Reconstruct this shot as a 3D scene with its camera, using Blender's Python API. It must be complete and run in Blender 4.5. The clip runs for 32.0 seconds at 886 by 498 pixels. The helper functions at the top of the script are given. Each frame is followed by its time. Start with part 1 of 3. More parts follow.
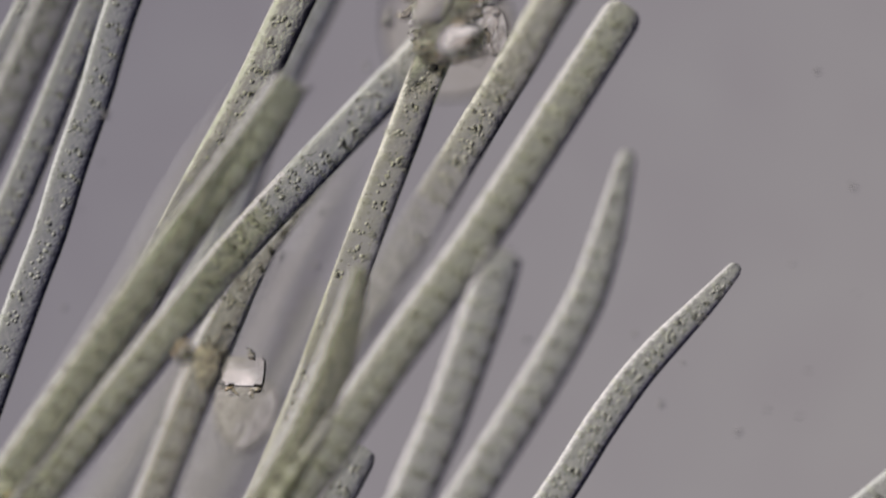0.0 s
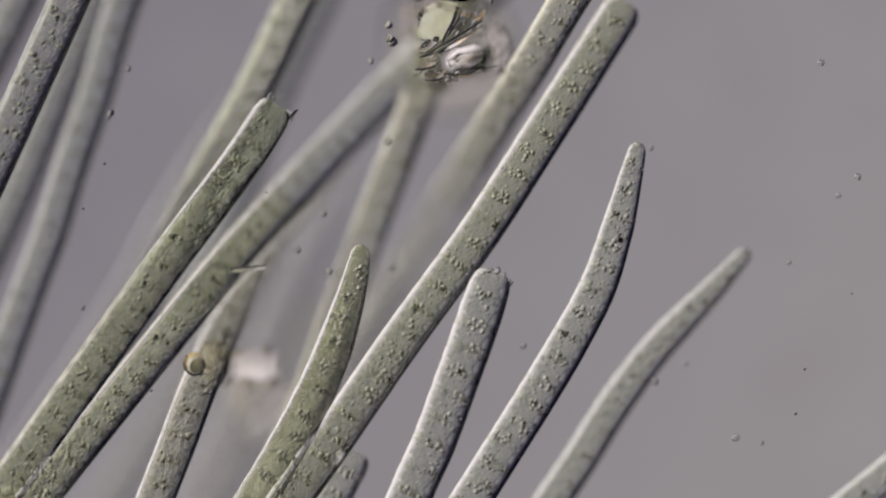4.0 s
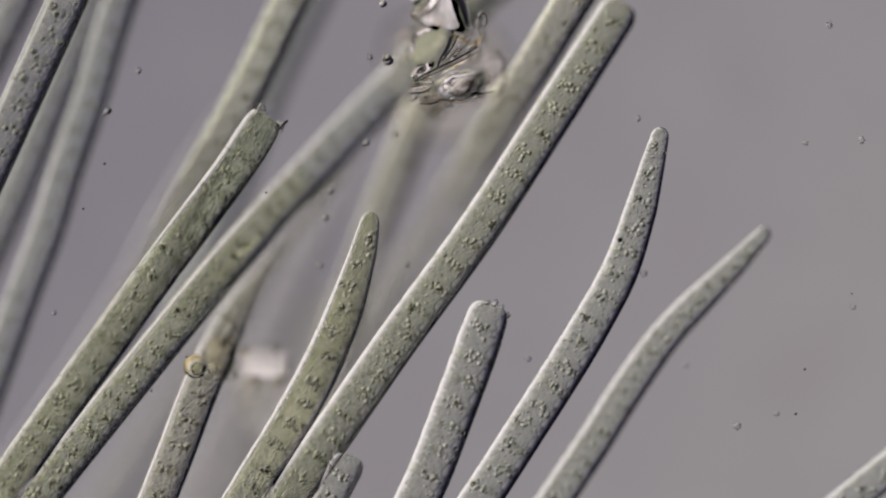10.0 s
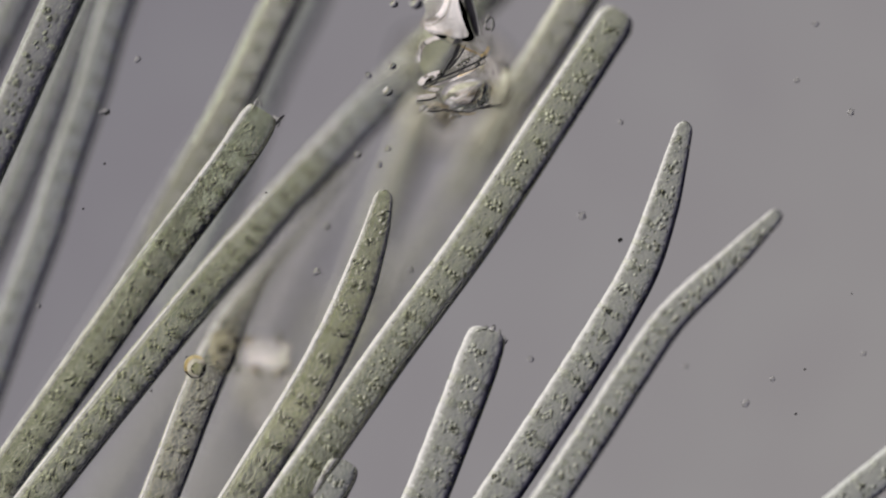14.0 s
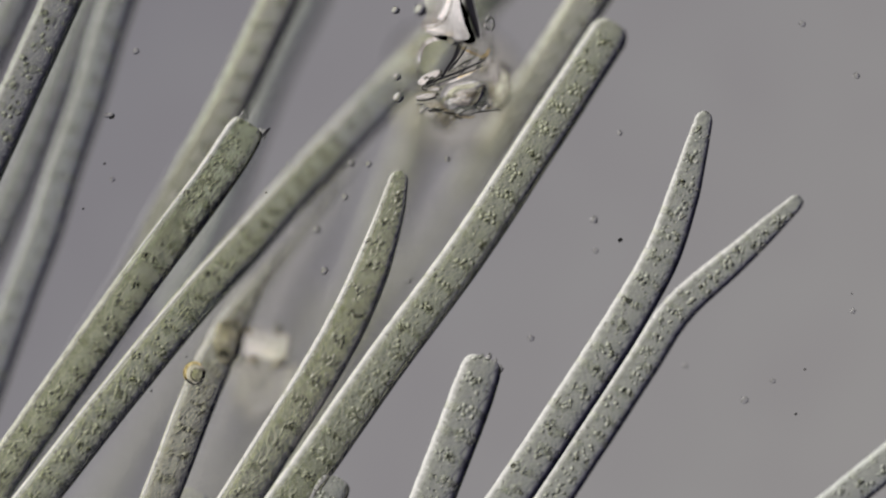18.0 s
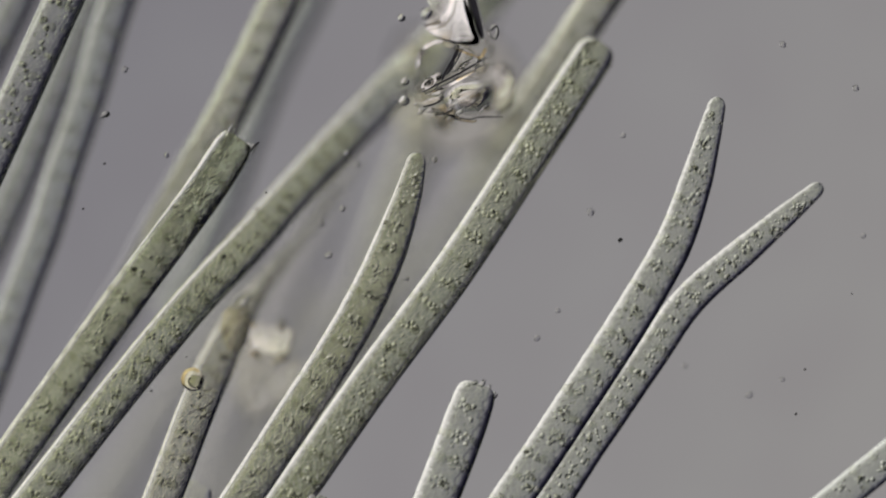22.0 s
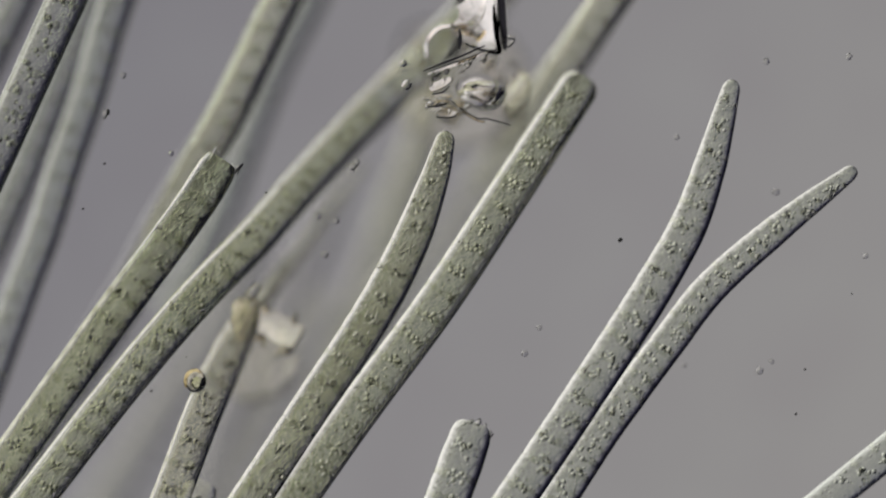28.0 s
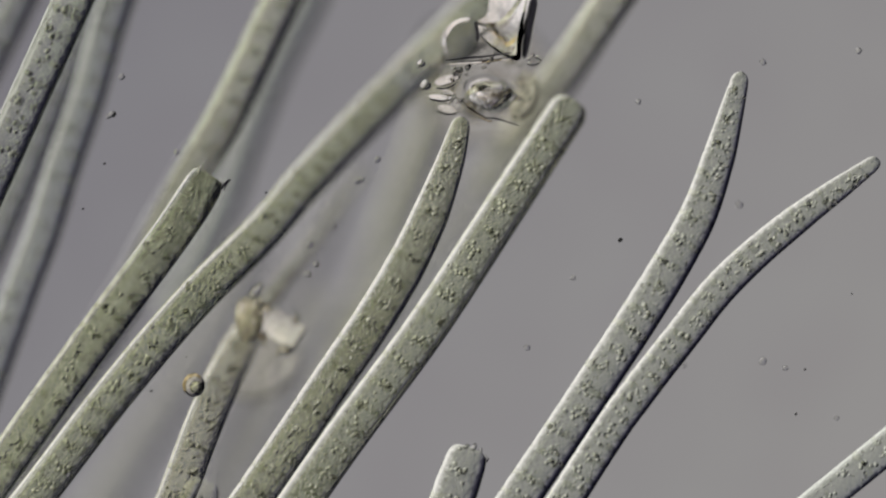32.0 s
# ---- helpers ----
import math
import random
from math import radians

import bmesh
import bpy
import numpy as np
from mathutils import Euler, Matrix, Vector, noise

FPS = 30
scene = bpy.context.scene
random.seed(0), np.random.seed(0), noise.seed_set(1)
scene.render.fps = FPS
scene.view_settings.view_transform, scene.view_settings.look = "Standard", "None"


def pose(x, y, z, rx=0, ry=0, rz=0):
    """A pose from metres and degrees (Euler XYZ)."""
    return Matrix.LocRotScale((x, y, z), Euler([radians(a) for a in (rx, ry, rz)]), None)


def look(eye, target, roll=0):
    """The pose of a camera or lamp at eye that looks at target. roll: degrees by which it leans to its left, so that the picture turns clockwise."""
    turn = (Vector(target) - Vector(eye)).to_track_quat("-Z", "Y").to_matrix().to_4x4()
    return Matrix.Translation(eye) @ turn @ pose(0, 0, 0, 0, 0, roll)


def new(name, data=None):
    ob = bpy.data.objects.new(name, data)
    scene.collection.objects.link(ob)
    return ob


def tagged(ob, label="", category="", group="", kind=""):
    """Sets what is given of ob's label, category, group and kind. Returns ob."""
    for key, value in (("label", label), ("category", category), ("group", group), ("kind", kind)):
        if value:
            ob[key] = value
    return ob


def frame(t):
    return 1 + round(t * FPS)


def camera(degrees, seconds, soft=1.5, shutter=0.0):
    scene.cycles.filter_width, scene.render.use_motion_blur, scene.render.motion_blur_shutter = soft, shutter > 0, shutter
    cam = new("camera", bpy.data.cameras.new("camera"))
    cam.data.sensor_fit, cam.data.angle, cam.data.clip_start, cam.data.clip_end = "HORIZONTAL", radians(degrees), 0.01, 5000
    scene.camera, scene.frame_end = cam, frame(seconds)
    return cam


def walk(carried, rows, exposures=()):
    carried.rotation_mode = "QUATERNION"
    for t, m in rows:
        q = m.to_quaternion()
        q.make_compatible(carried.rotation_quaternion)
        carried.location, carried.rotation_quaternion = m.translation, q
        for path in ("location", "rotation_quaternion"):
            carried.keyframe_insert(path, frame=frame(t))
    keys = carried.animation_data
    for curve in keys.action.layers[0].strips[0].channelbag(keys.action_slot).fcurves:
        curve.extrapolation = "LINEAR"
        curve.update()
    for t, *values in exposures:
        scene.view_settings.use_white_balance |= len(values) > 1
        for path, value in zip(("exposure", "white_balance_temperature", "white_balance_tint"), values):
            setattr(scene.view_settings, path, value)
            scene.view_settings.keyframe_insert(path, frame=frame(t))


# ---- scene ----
# One micrometre of the slide is built as one centimetre.
# The focal plane lies at FOCAL; the objective stands STAND above the plane that is sharp.
FOCAL, STAND, DEEP = 0.715, 16.0, 2.0
cam = camera(5.611, 32.0, soft=2.25)
cam.data.dof.use_dof = True
cam.data.dof.focus_distance = STAND
cam.data.dof.aperture_fstop = cam.data.lens / 1000.0 / (0.12 * STAND)


def focus(z):
    return look((0, 0, FOCAL + 0.008 + STAND + z * DEEP), (0, 0, 0))


# the focus knob: the objective is raised and lowered along its axis
walk(cam, [(0.0, focus(-0.085)), (0.2, focus(-0.066)), (0.5, focus(-0.024)), (0.7, focus(0.015)), (1.0, focus(0.042)),
           (1.5, focus(0.006)), (2.0, focus(0.0)), (6.0, focus(0.0)), (19.0, focus(-0.002)), (32.0, focus(-0.004))],
     [(0.0, 0.0, 6500, 10), (9.0, 0.0, 6500, 10), (13.0, 0.0, 6500, 7), (19.0, 0.0, 6500, 3), (32.0, 0.0, 6500, 2)])

# ---- light: the condenser below; its one-sided grading is added to imitate DIC relief ----
world = bpy.data.worlds.new("relief_light")
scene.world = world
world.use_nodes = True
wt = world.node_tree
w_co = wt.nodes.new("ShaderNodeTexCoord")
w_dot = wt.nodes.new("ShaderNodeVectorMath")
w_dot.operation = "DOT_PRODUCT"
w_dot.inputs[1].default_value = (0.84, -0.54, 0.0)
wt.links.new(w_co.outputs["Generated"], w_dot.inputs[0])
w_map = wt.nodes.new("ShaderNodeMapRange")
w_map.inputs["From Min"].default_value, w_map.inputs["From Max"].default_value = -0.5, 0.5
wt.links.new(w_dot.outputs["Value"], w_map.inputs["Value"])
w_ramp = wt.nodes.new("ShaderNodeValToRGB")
# bright and dark shares shade the bodies; the blue factors add colour fringes
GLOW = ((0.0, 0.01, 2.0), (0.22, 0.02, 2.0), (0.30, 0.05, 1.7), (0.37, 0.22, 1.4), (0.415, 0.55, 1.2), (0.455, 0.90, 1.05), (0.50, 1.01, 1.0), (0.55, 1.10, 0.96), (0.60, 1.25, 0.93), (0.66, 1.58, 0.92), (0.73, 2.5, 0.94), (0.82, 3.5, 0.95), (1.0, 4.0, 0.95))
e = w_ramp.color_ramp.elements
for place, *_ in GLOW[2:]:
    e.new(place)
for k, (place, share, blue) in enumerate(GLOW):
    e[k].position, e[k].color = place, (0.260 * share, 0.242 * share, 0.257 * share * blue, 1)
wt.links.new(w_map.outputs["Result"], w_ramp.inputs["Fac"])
# at wide angles the glow evens out to an added plain grey
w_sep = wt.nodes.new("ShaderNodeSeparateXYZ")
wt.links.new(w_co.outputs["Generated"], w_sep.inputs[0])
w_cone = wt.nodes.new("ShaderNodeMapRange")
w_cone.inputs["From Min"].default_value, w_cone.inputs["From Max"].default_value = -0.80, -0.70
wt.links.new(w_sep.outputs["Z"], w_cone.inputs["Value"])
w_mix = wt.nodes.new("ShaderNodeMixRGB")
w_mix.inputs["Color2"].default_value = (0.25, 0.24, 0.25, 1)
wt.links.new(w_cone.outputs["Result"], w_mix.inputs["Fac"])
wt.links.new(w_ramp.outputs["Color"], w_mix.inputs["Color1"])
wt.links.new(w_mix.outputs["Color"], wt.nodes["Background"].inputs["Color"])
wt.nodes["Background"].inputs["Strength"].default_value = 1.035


# ---- materials ----
def nodes_of(name):
    m = bpy.data.materials.new(name)
    m.use_nodes = True
    t = m.node_tree
    t.nodes.clear()
    return m, t, t.nodes.new("ShaderNodeOutputMaterial")


def put(t, kind, **values):
    n = t.nodes.new(kind)
    for key, v in values.items():
        n.inputs[key.replace("_", " ")].default_value = v
    return n


def ramp(t, source, stops):
    r = t.nodes.new("ShaderNodeValToRGB")
    e = r.color_ramp.elements
    while len(e) < len(stops):
        e.new(0.5)
    for k, (at, c) in enumerate(stops):
        e[k].position, e[k].color = at, (*c, 1)
    t.links.new(source, r.inputs["Fac"])
    return r


def plasm(name, dark, mid, pale, ior=1.17, bump=1.0, rough=0.01):
    """Living cell body: clear, tinted and mottled plasm that bends the light a little more than the water round it."""
    m, t, out = nodes_of(name)
    co = t.nodes.new("ShaderNodeTexCoord")
    wide = put(t, "ShaderNodeTexNoise", Scale=22.0, Detail=3.0)
    fine = put(t, "ShaderNodeTexNoise", Scale=150.0, Detail=2.0, Roughness=0.5)
    for n in (wide, fine):
        t.links.new(co.outputs["Object"], n.inputs["Vector"])
    half = put(t, "ShaderNodeMath")
    half.operation = "MULTIPLY"
    half.inputs[1].default_value = 0.4
    t.links.new(fine.outputs["Fac"], half.inputs[0])
    both = put(t, "ShaderNodeMath")
    both.operation = "MULTIPLY_ADD"
    both.inputs[1].default_value = 0.6
    t.links.new(wide.outputs["Fac"], both.inputs[0])
    t.links.new(half.outputs[0], both.inputs[2])
    col = ramp(t, both.outputs[0], [(0.40, dark), (0.5, mid), (0.60, pale)])
    soft = put(t, "ShaderNodeTexNoise", Scale=62.0, Detail=1.0)
    t.links.new(co.outputs["Object"], soft.inputs["Vector"])
    deep = put(t, "ShaderNodeBump", Strength=1.0, Distance=0.0024 * bump)
    t.links.new(soft.outputs["Fac"], deep.inputs["Height"])
    b = put(t, "ShaderNodeBump", Strength=1.0, Distance=0.0026 * bump)
    t.links.new(fine.outputs["Fac"], b.inputs["Height"])
    t.links.new(deep.outputs[0], b.inputs["Normal"])
    r = put(t, "ShaderNodeBsdfRefraction", Roughness=rough, IOR=ior)
    t.links.new(b.outputs[0], r.inputs["Normal"])
    t.links.new(col.outputs[0], r.inputs["Color"])
    t.links.new(r.outputs[0], out.inputs["Surface"])
    return m


GREY = plasm("grey_plasm", (0.862, 0.885, 0.826), (0.917, 0.938, 0.882), (0.962, 0.978, 0.932), 1.155, 1.5)
GREEN = plasm("green_plasm", (0.86, 0.885, 0.76), (0.912, 0.936, 0.82), (0.953, 0.971, 0.878), 1.155, 1.5)
LEAF = plasm("leaf_green_plasm", (0.85, 0.88, 0.735), (0.90, 0.925, 0.79), (0.945, 0.96, 0.85), 1.155, 1.5)
UMBER = plasm("umber_plasm", (0.86, 0.86, 0.78), (0.91, 0.912, 0.835), (0.95, 0.952, 0.885), 1.155, 1.5)
OLIVE = plasm("olive_plasm", (0.835, 0.855, 0.75), (0.89, 0.905, 0.81), (0.935, 0.945, 0.865), 1.155, 1.5)
HAZY = plasm("deep_grey_plasm", (0.882, 0.908, 0.87), (0.918, 0.941, 0.905), (0.956, 0.973, 0.943), 1.17)
MURKY = plasm("deep_dark_plasm", (0.84, 0.865, 0.825), (0.88, 0.90, 0.86), (0.915, 0.93, 0.895), 1.17)
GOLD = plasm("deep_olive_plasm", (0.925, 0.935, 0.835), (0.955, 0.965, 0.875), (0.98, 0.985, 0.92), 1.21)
# paleness of out-of-focus haze put into these two tints
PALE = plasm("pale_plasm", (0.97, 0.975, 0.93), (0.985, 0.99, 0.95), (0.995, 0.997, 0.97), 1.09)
HAZE_PALE = plasm("haze_pale_plasm", (0.985, 0.985, 0.965), (0.993, 0.993, 0.975), (0.998, 0.998, 0.985), 1.10)
# weaker-bending, then paler copies of the olive: depth haze put into the tint
MIDGOLD = plasm("half_faded_olive_plasm", (0.925, 0.935, 0.835), (0.955, 0.965, 0.875), (0.98, 0.985, 0.92), 1.13)
SOFTGOLD = plasm("faded_olive_plasm", (0.95, 0.957, 0.875), (0.972, 0.98, 0.905), (0.99, 0.994, 0.94), 1.07)
QUIET = plasm("smooth_grey_plasm", (0.87, 0.89, 0.83), (0.92, 0.935, 0.88), (0.96, 0.97, 0.93), 1.14, 0.9)
# palest step, fading filament ends out below
DIM = plasm("faded_plasm", (0.97, 0.975, 0.935), (0.983, 0.987, 0.95), (0.992, 0.995, 0.965), 1.035)
WALL = plasm("clear_wall", (0.97, 0.97, 0.95), (0.98, 0.98, 0.97), (0.99, 0.99, 0.98), 1.19, 0.0)


def simple(name, colour, rough=0.4, spec=0.4):
    m, t, out = nodes_of(name)
    co = t.nodes.new("ShaderNodeTexCoord")
    n = put(t, "ShaderNodeTexNoise", Scale=60.0, Detail=4.0)
    t.links.new(co.outputs["Object"], n.inputs["Vector"])
    col = ramp(t, n.outputs["Fac"], [(0.3, [c * 0.7 for c in colour]), (0.7, [min(1, c * 1.2) for c in colour])])
    b = put(t, "ShaderNodeBump", Strength=0.4, Distance=0.004)
    t.links.new(n.outputs["Fac"], b.inputs["Height"])
    p = put(t, "ShaderNodeBsdfPrincipled", Roughness=rough)
    p.inputs["Specular IOR Level"].default_value = spec
    t.links.new(col.outputs[0], p.inputs["Base Color"])
    t.links.new(b.outputs[0], p.inputs["Normal"])
    t.links.new(p.outputs[0], out.inputs["Surface"])
    return m


GRAIN = plasm("granule", (0.89, 0.89, 0.87), (0.95, 0.95, 0.93), (0.99, 0.985, 0.975), 1.23, 0.0)
# low-index beads added among the granules for the relief's dark spots
PIT = plasm("relief_pit", (0.90, 0.90, 0.87), (0.94, 0.94, 0.91), (0.98, 0.98, 0.95), 0.87, 0.0)
STAIN = plasm("brown_stain", (0.74, 0.72, 0.67), (0.80, 0.78, 0.73), (0.86, 0.84, 0.80), 1.05, 0.0)
DUSK = plasm("soft_band", (0.92, 0.925, 0.89), (0.94, 0.945, 0.91), (0.96, 0.965, 0.935), 1.02, 0.0)
CRYSTAL = plasm("clear_crystal", (0.96, 0.96, 0.95), (0.98, 0.98, 0.97), (0.99, 0.99, 0.99), 1.22, 0.04)
CREAM = plasm("cream_flake", (0.94, 0.91, 0.84), (0.96, 0.94, 0.88), (0.98, 0.97, 0.93), 1.14, 0.4)
AMBER = plasm("amber_flake", (0.96, 0.88, 0.74), (0.98, 0.92, 0.81), (0.99, 0.96, 0.89), 1.18, 0.4)
FLOCK = plasm("grey_flock", (0.93, 0.93, 0.92), (0.96, 0.96, 0.95), (0.98, 0.98, 0.98), 1.10, 0.6)
MOTE = plasm("water_mote", (0.93, 0.93, 0.92), (0.95, 0.95, 0.94), (0.97, 0.97, 0.97), 1.09, 0.3)
DROP = plasm("droplet", (0.92, 0.92, 0.91), (0.94, 0.94, 0.93), (0.96, 0.96, 0.96), 1.13, 0.0)


def milky(name, share, *tone):
    """Clear mineral clouded by fine cracks: part of the light goes straight through, part is scattered."""
    m = plasm(name, *tone)
    t = m.node_tree
    out = next(n for n in t.nodes if n.type == "OUTPUT_MATERIAL")
    clear = next(n for n in t.nodes if n.type == "BSDF_REFRACTION")
    cloud = put(t, "ShaderNodeBsdfTranslucent", Color=(0.93, 0.91, 0.89, 1))
    mix = put(t, "ShaderNodeMixShader", Fac=share)
    t.links.new(clear.outputs[0], mix.inputs[1])
    t.links.new(cloud.outputs[0], mix.inputs[2])
    t.links.new(mix.outputs[0], out.inputs["Surface"])
    return m


MILK = milky("milky_mineral", 0.06, (0.95, 0.932, 0.93), (0.97, 0.955, 0.95), (0.99, 0.982, 0.98), 1.46, 0.03)
HUSK = milky("clouded_flake", 0.03, (0.955, 0.95, 0.94), (0.97, 0.967, 0.957), (0.985, 0.982, 0.975), 1.15, 0.25)
SPAR = plasm("clear_spar", (0.97, 0.955, 0.95), (0.985, 0.975, 0.97), (0.995, 0.99, 0.988), 1.8, 0.05, 0.02)
CREAMSPAR = plasm("cream_spar", (0.975, 0.962, 0.945), (0.988, 0.978, 0.963), (0.997, 0.99, 0.98), 1.5, 0.12, 0.03)
AMBERGLASS = plasm("gilt_edge", (0.98, 0.90, 0.73), (0.99, 0.94, 0.82), (1.0, 0.97, 0.90), 1.36, 0.1)
DARK = simple("dark_splinter", (0.045, 0.04, 0.055), 0.3)
SPECK = simple("dust", (0.03, 0.03, 0.03), 0.5)


def slide_glass():
    m, t, out = nodes_of("slide_glass")
    co = t.nodes.new("ShaderNodeTexCoord")
    n = put(t, "ShaderNodeTexNoise", Scale=5.0, Detail=5.0)
    t.links.new(co.outputs["Object"], n.inputs["Vector"])
    col = ramp(t, n.outputs["Fac"], [(0.3, (0.965, 0.955, 0.965)), (0.7, (1.0, 1.0, 1.0))])
    e = t.nodes.new("ShaderNodeBsdfTransparent")
    t.links.new(col.outputs[0], e.inputs["Color"])
    t.links.new(e.outputs[0], out.inputs["Surface"])
    return m


SLIDE = slide_glass()


# ---- building helpers ----
def part(name, bm, material, parent=None, label="", smooth=True):
    """Links a bmesh as one mesh object under a thing or a part."""
    me = bpy.data.meshes.new(name)
    bm.to_mesh(me)
    bm.free()
    me.materials.append(material)
    if smooth:
        me.polygons.foreach_set("use_smooth", [True] * len(me.polygons))
    ob = new(name, me)
    ob.parent = parent
    return tagged(ob, label)


def at(x, y, z=0.0):
    """A place on the slide: x to the right and y downwards in tenths of a micrometre from the field's upper left corner, z above the focal plane."""
    z *= DEEP
    k = (STAND - z) / STAND
    return Vector(((x - 784) / 1000 * k, (441 - y) / 1000 * k, FOCAL + z))


def spline(points, step=0.012):
    """A smooth line through a few points, at even steps of length."""
    p = [points[0] * 2 - points[1], *points, points[-1] * 2 - points[-2]]
    fine = []
    for a, b, c, d in zip(p, p[1:], p[2:], p[3:]):
        for k in range(24):
            u = k / 24
            fine.append(0.5 * (2 * b + (c - a) * u + (2 * a - 5 * b + 4 * c - d) * u * u + (3 * b - a - 3 * c + d) * u ** 3))
    fine.append(points[-1])
    out, run, want = [fine[0]], 0.0, step
    for a, b in zip(fine, fine[1:]):
        l = (b - a).length
        while run + l >= want:
            out.append(a.lerp(b, (want - run) / l))
            want += step
        run += l
    return out


SIDES, SQUARE, FLAT = 36, 3.2, 0.75
BLUNT = ((0, 0.0), (2, 0.55), (7, 0.80), (14, 0.93), (24, 1.0))


def width_at(table, s):
    for (a, wa), (b, wb) in zip(table, table[1:]):
        if s <= b:
            return wa + (wb - wa) * (s - a) / (b - a)
    return table[-1][1]


def ring_point(centre, side, w, k):
    a = 2 * math.pi * k / SIDES
    c, s = math.cos(a), math.sin(a)
    e = 2 / SQUARE
    return centre + side * (w * math.copysign(abs(c) ** e, c)) + Vector((0, 0, FLAT * w * math.copysign(abs(s) ** e, s)))


def grain_ball(bm, centre, r, flat):
    rings, sides = 5, 10
    rows = []
    for i in range(1, rings + 1):
        th = math.pi * i / (rings + 1)
        rows.append([bm.verts.new(centre + Vector((r * math.sin(th) * math.cos(2 * math.pi * j / sides),
                                                   r * math.sin(th) * math.sin(2 * math.pi * j / sides), flat * r * math.cos(th)))) for j in range(sides)])
    top, low = bm.verts.new(centre + Vector((0, 0, flat * r))), bm.verts.new(centre - Vector((0, 0, flat * r)))
    for j in range(sides):
        n = (j + 1) % sides
        bm.faces.new((top, rows[0][j], rows[0][n]))
        bm.faces.new((low, rows[-1][n], rows[-1][j]))
        for a, b in zip(rows, rows[1:]):
            bm.faces.new((a[j], b[j], b[n], a[n]))


THINGS, CELLS, LINES, HOMES = {}, {}, {}, {}


def along(line, s):
    """The place and the direction at s metres along a line, straight on past its ends."""
    q = s / 0.004
    i = max(0, min(len(line) - 2, int(q)))
    d = (line[min(len(line) - 1, i + 4)] - line[max(0, i - 3)]).normalized()
    return line[i] + (line[i + 1] - line[i]) * (q - i), d


SHARP = (GREY, GREEN, OLIVE, LEAF, UMBER, QUIET)


def filament(key, points, width, table, material, label, cell=46, tip="round", grains=(7, 10), name="algal_filament", deep=(), coarse=1.0):
    """A chain of cells along a line of (x, y, z), the first point its tip. width: its full breadth; table: breadth near
    the tip, as shares of it; deep: (length, material) of the cells up to that length, for tints that change with depth;
    coarse: size of the granules.
    """
    rng = random.Random(key)
    home = at(*points[0])
    line = spline([at(*p) - home for p in points], 0.004)
    base = new(name)
    base.location = home
    tagged(base, label, "filament", "algal filaments")
    THINGS[key], CELLS[key], LINES[key], HOMES[key] = base, [], line, home
    total = (len(line) - 1) * 4
    cuts, s = [0], 0
    while s < total - 20:
        s += cell * rng.uniform(0.85, 1.15) * (1.15 if s == 0 else 1)
        cuts.append(min(total, s))
    for n, (a, b) in enumerate(zip(cuts, cuts[1:])):
        bm = bmesh.new()
        length = b - a
        middle = along(line, (a + b) / 2000)[0]
        marks = [0, 1.2, 3.2] + [3.2 + (length - 6.4) * k / 5 for k in range(1, 5)] + [length - 3.2, length - 1.2, length]
        if n == 0 and tip != "through":
            marks = [0, 0.8, 2, 4, 7, 11, 16] + [16 + (length - 19.2) * k / 3 for k in (1, 2, 3)] + [length - 1.2, length]
        rows = []
        for m in marks:
            q = min(len(line) - 1.001, (a + m) / 4)
            i = int(q)
            c = line[i].lerp(line[i + 1], q - i)
            j0, j1 = max(0, i - 3), min(len(line) - 1, i + 4)
            d = (line[j1] - line[j0]).normalized()
            side = Vector((d.y, -d.x, 0)).normalized()
            w = width / 2000 * width_at(table, a + m)
            end = n == 0 and tip != "through" and m < length / 2
            if not end and (m < 0.1 or m > length - 0.1):
                w -= 0.00008
            w *= 1 + 0.007 * noise.noise(Vector(((a + m) * 0.02, width, 3.1)))
            w = max(w, 0.0004)
            rows.append([bm.verts.new(ring_point(c - middle, side, w, k)) for k in range(SIDES)])
        for r0, r1 in zip(rows, rows[1:]):
            for k in range(SIDES):
                f = bm.faces.new((r0[k], r0[(k + 1) % SIDES], r1[(k + 1) % SIDES], r1[k]))
                if abs(math.cos(2 * math.pi * (k + 0.5) / SIDES)) ** (2 / SQUARE) > 0.66:
                    f.material_index = 1
        if n == 0 and tip != "through":
            bm.faces.new(rows[0][::-1])
        bm.faces.ensure_lookup_table()
        bm.normal_update()
        f = bm.faces[5 * SIDES + SIDES // 4]
        if f.normal.z < 0:
            bmesh.ops.reverse_faces(bm, faces=bm.faces[:])
        stuff = next((m for reach, m in deep if a < reach), material)
        body = part("tip_cell" if n == 0 and tip != "through" else "cell", bm, stuff, base)
        body.data.materials.append(WALL if stuff in SHARP else stuff)
        body.location = middle
        CELLS[key].append((body, (a + b) / 2000))
        # storage granules, gathered near the cross walls and strewn between them, and low-index pits
        bm, pits, band = bmesh.new(), bmesh.new(), bmesh.new()
        count = rng.randint(*grains) + 3
        knot = rng.uniform(-0.45, 0.45)
        spread = rng.uniform(4.0, 9.0)
        for g in range(count + rng.randint(*grains) + 2):
            if g < count:
                m, off = b - rng.gauss(6, spread), max(-0.72, min(0.72, rng.gauss(knot, 0.30)))
            else:
                m, off = rng.uniform(a, b), rng.uniform(-0.78, 0.78)
            q = min(len(line) - 1.001, max(0, m) / 4)
            i = int(q)
            w = width / 2000 * width_at(table, m)
            if w < 0.008 or (n == 0 and m < 34):
                continue
            d = (line[min(len(line) - 1, i + 4)] - line[max(0, i - 3)]).normalized()
            side = Vector((d.y, -d.x, 0)).normalized()
            height = FLAT * w * (1 - abs(off) ** SQUARE) ** (1 / SQUARE)
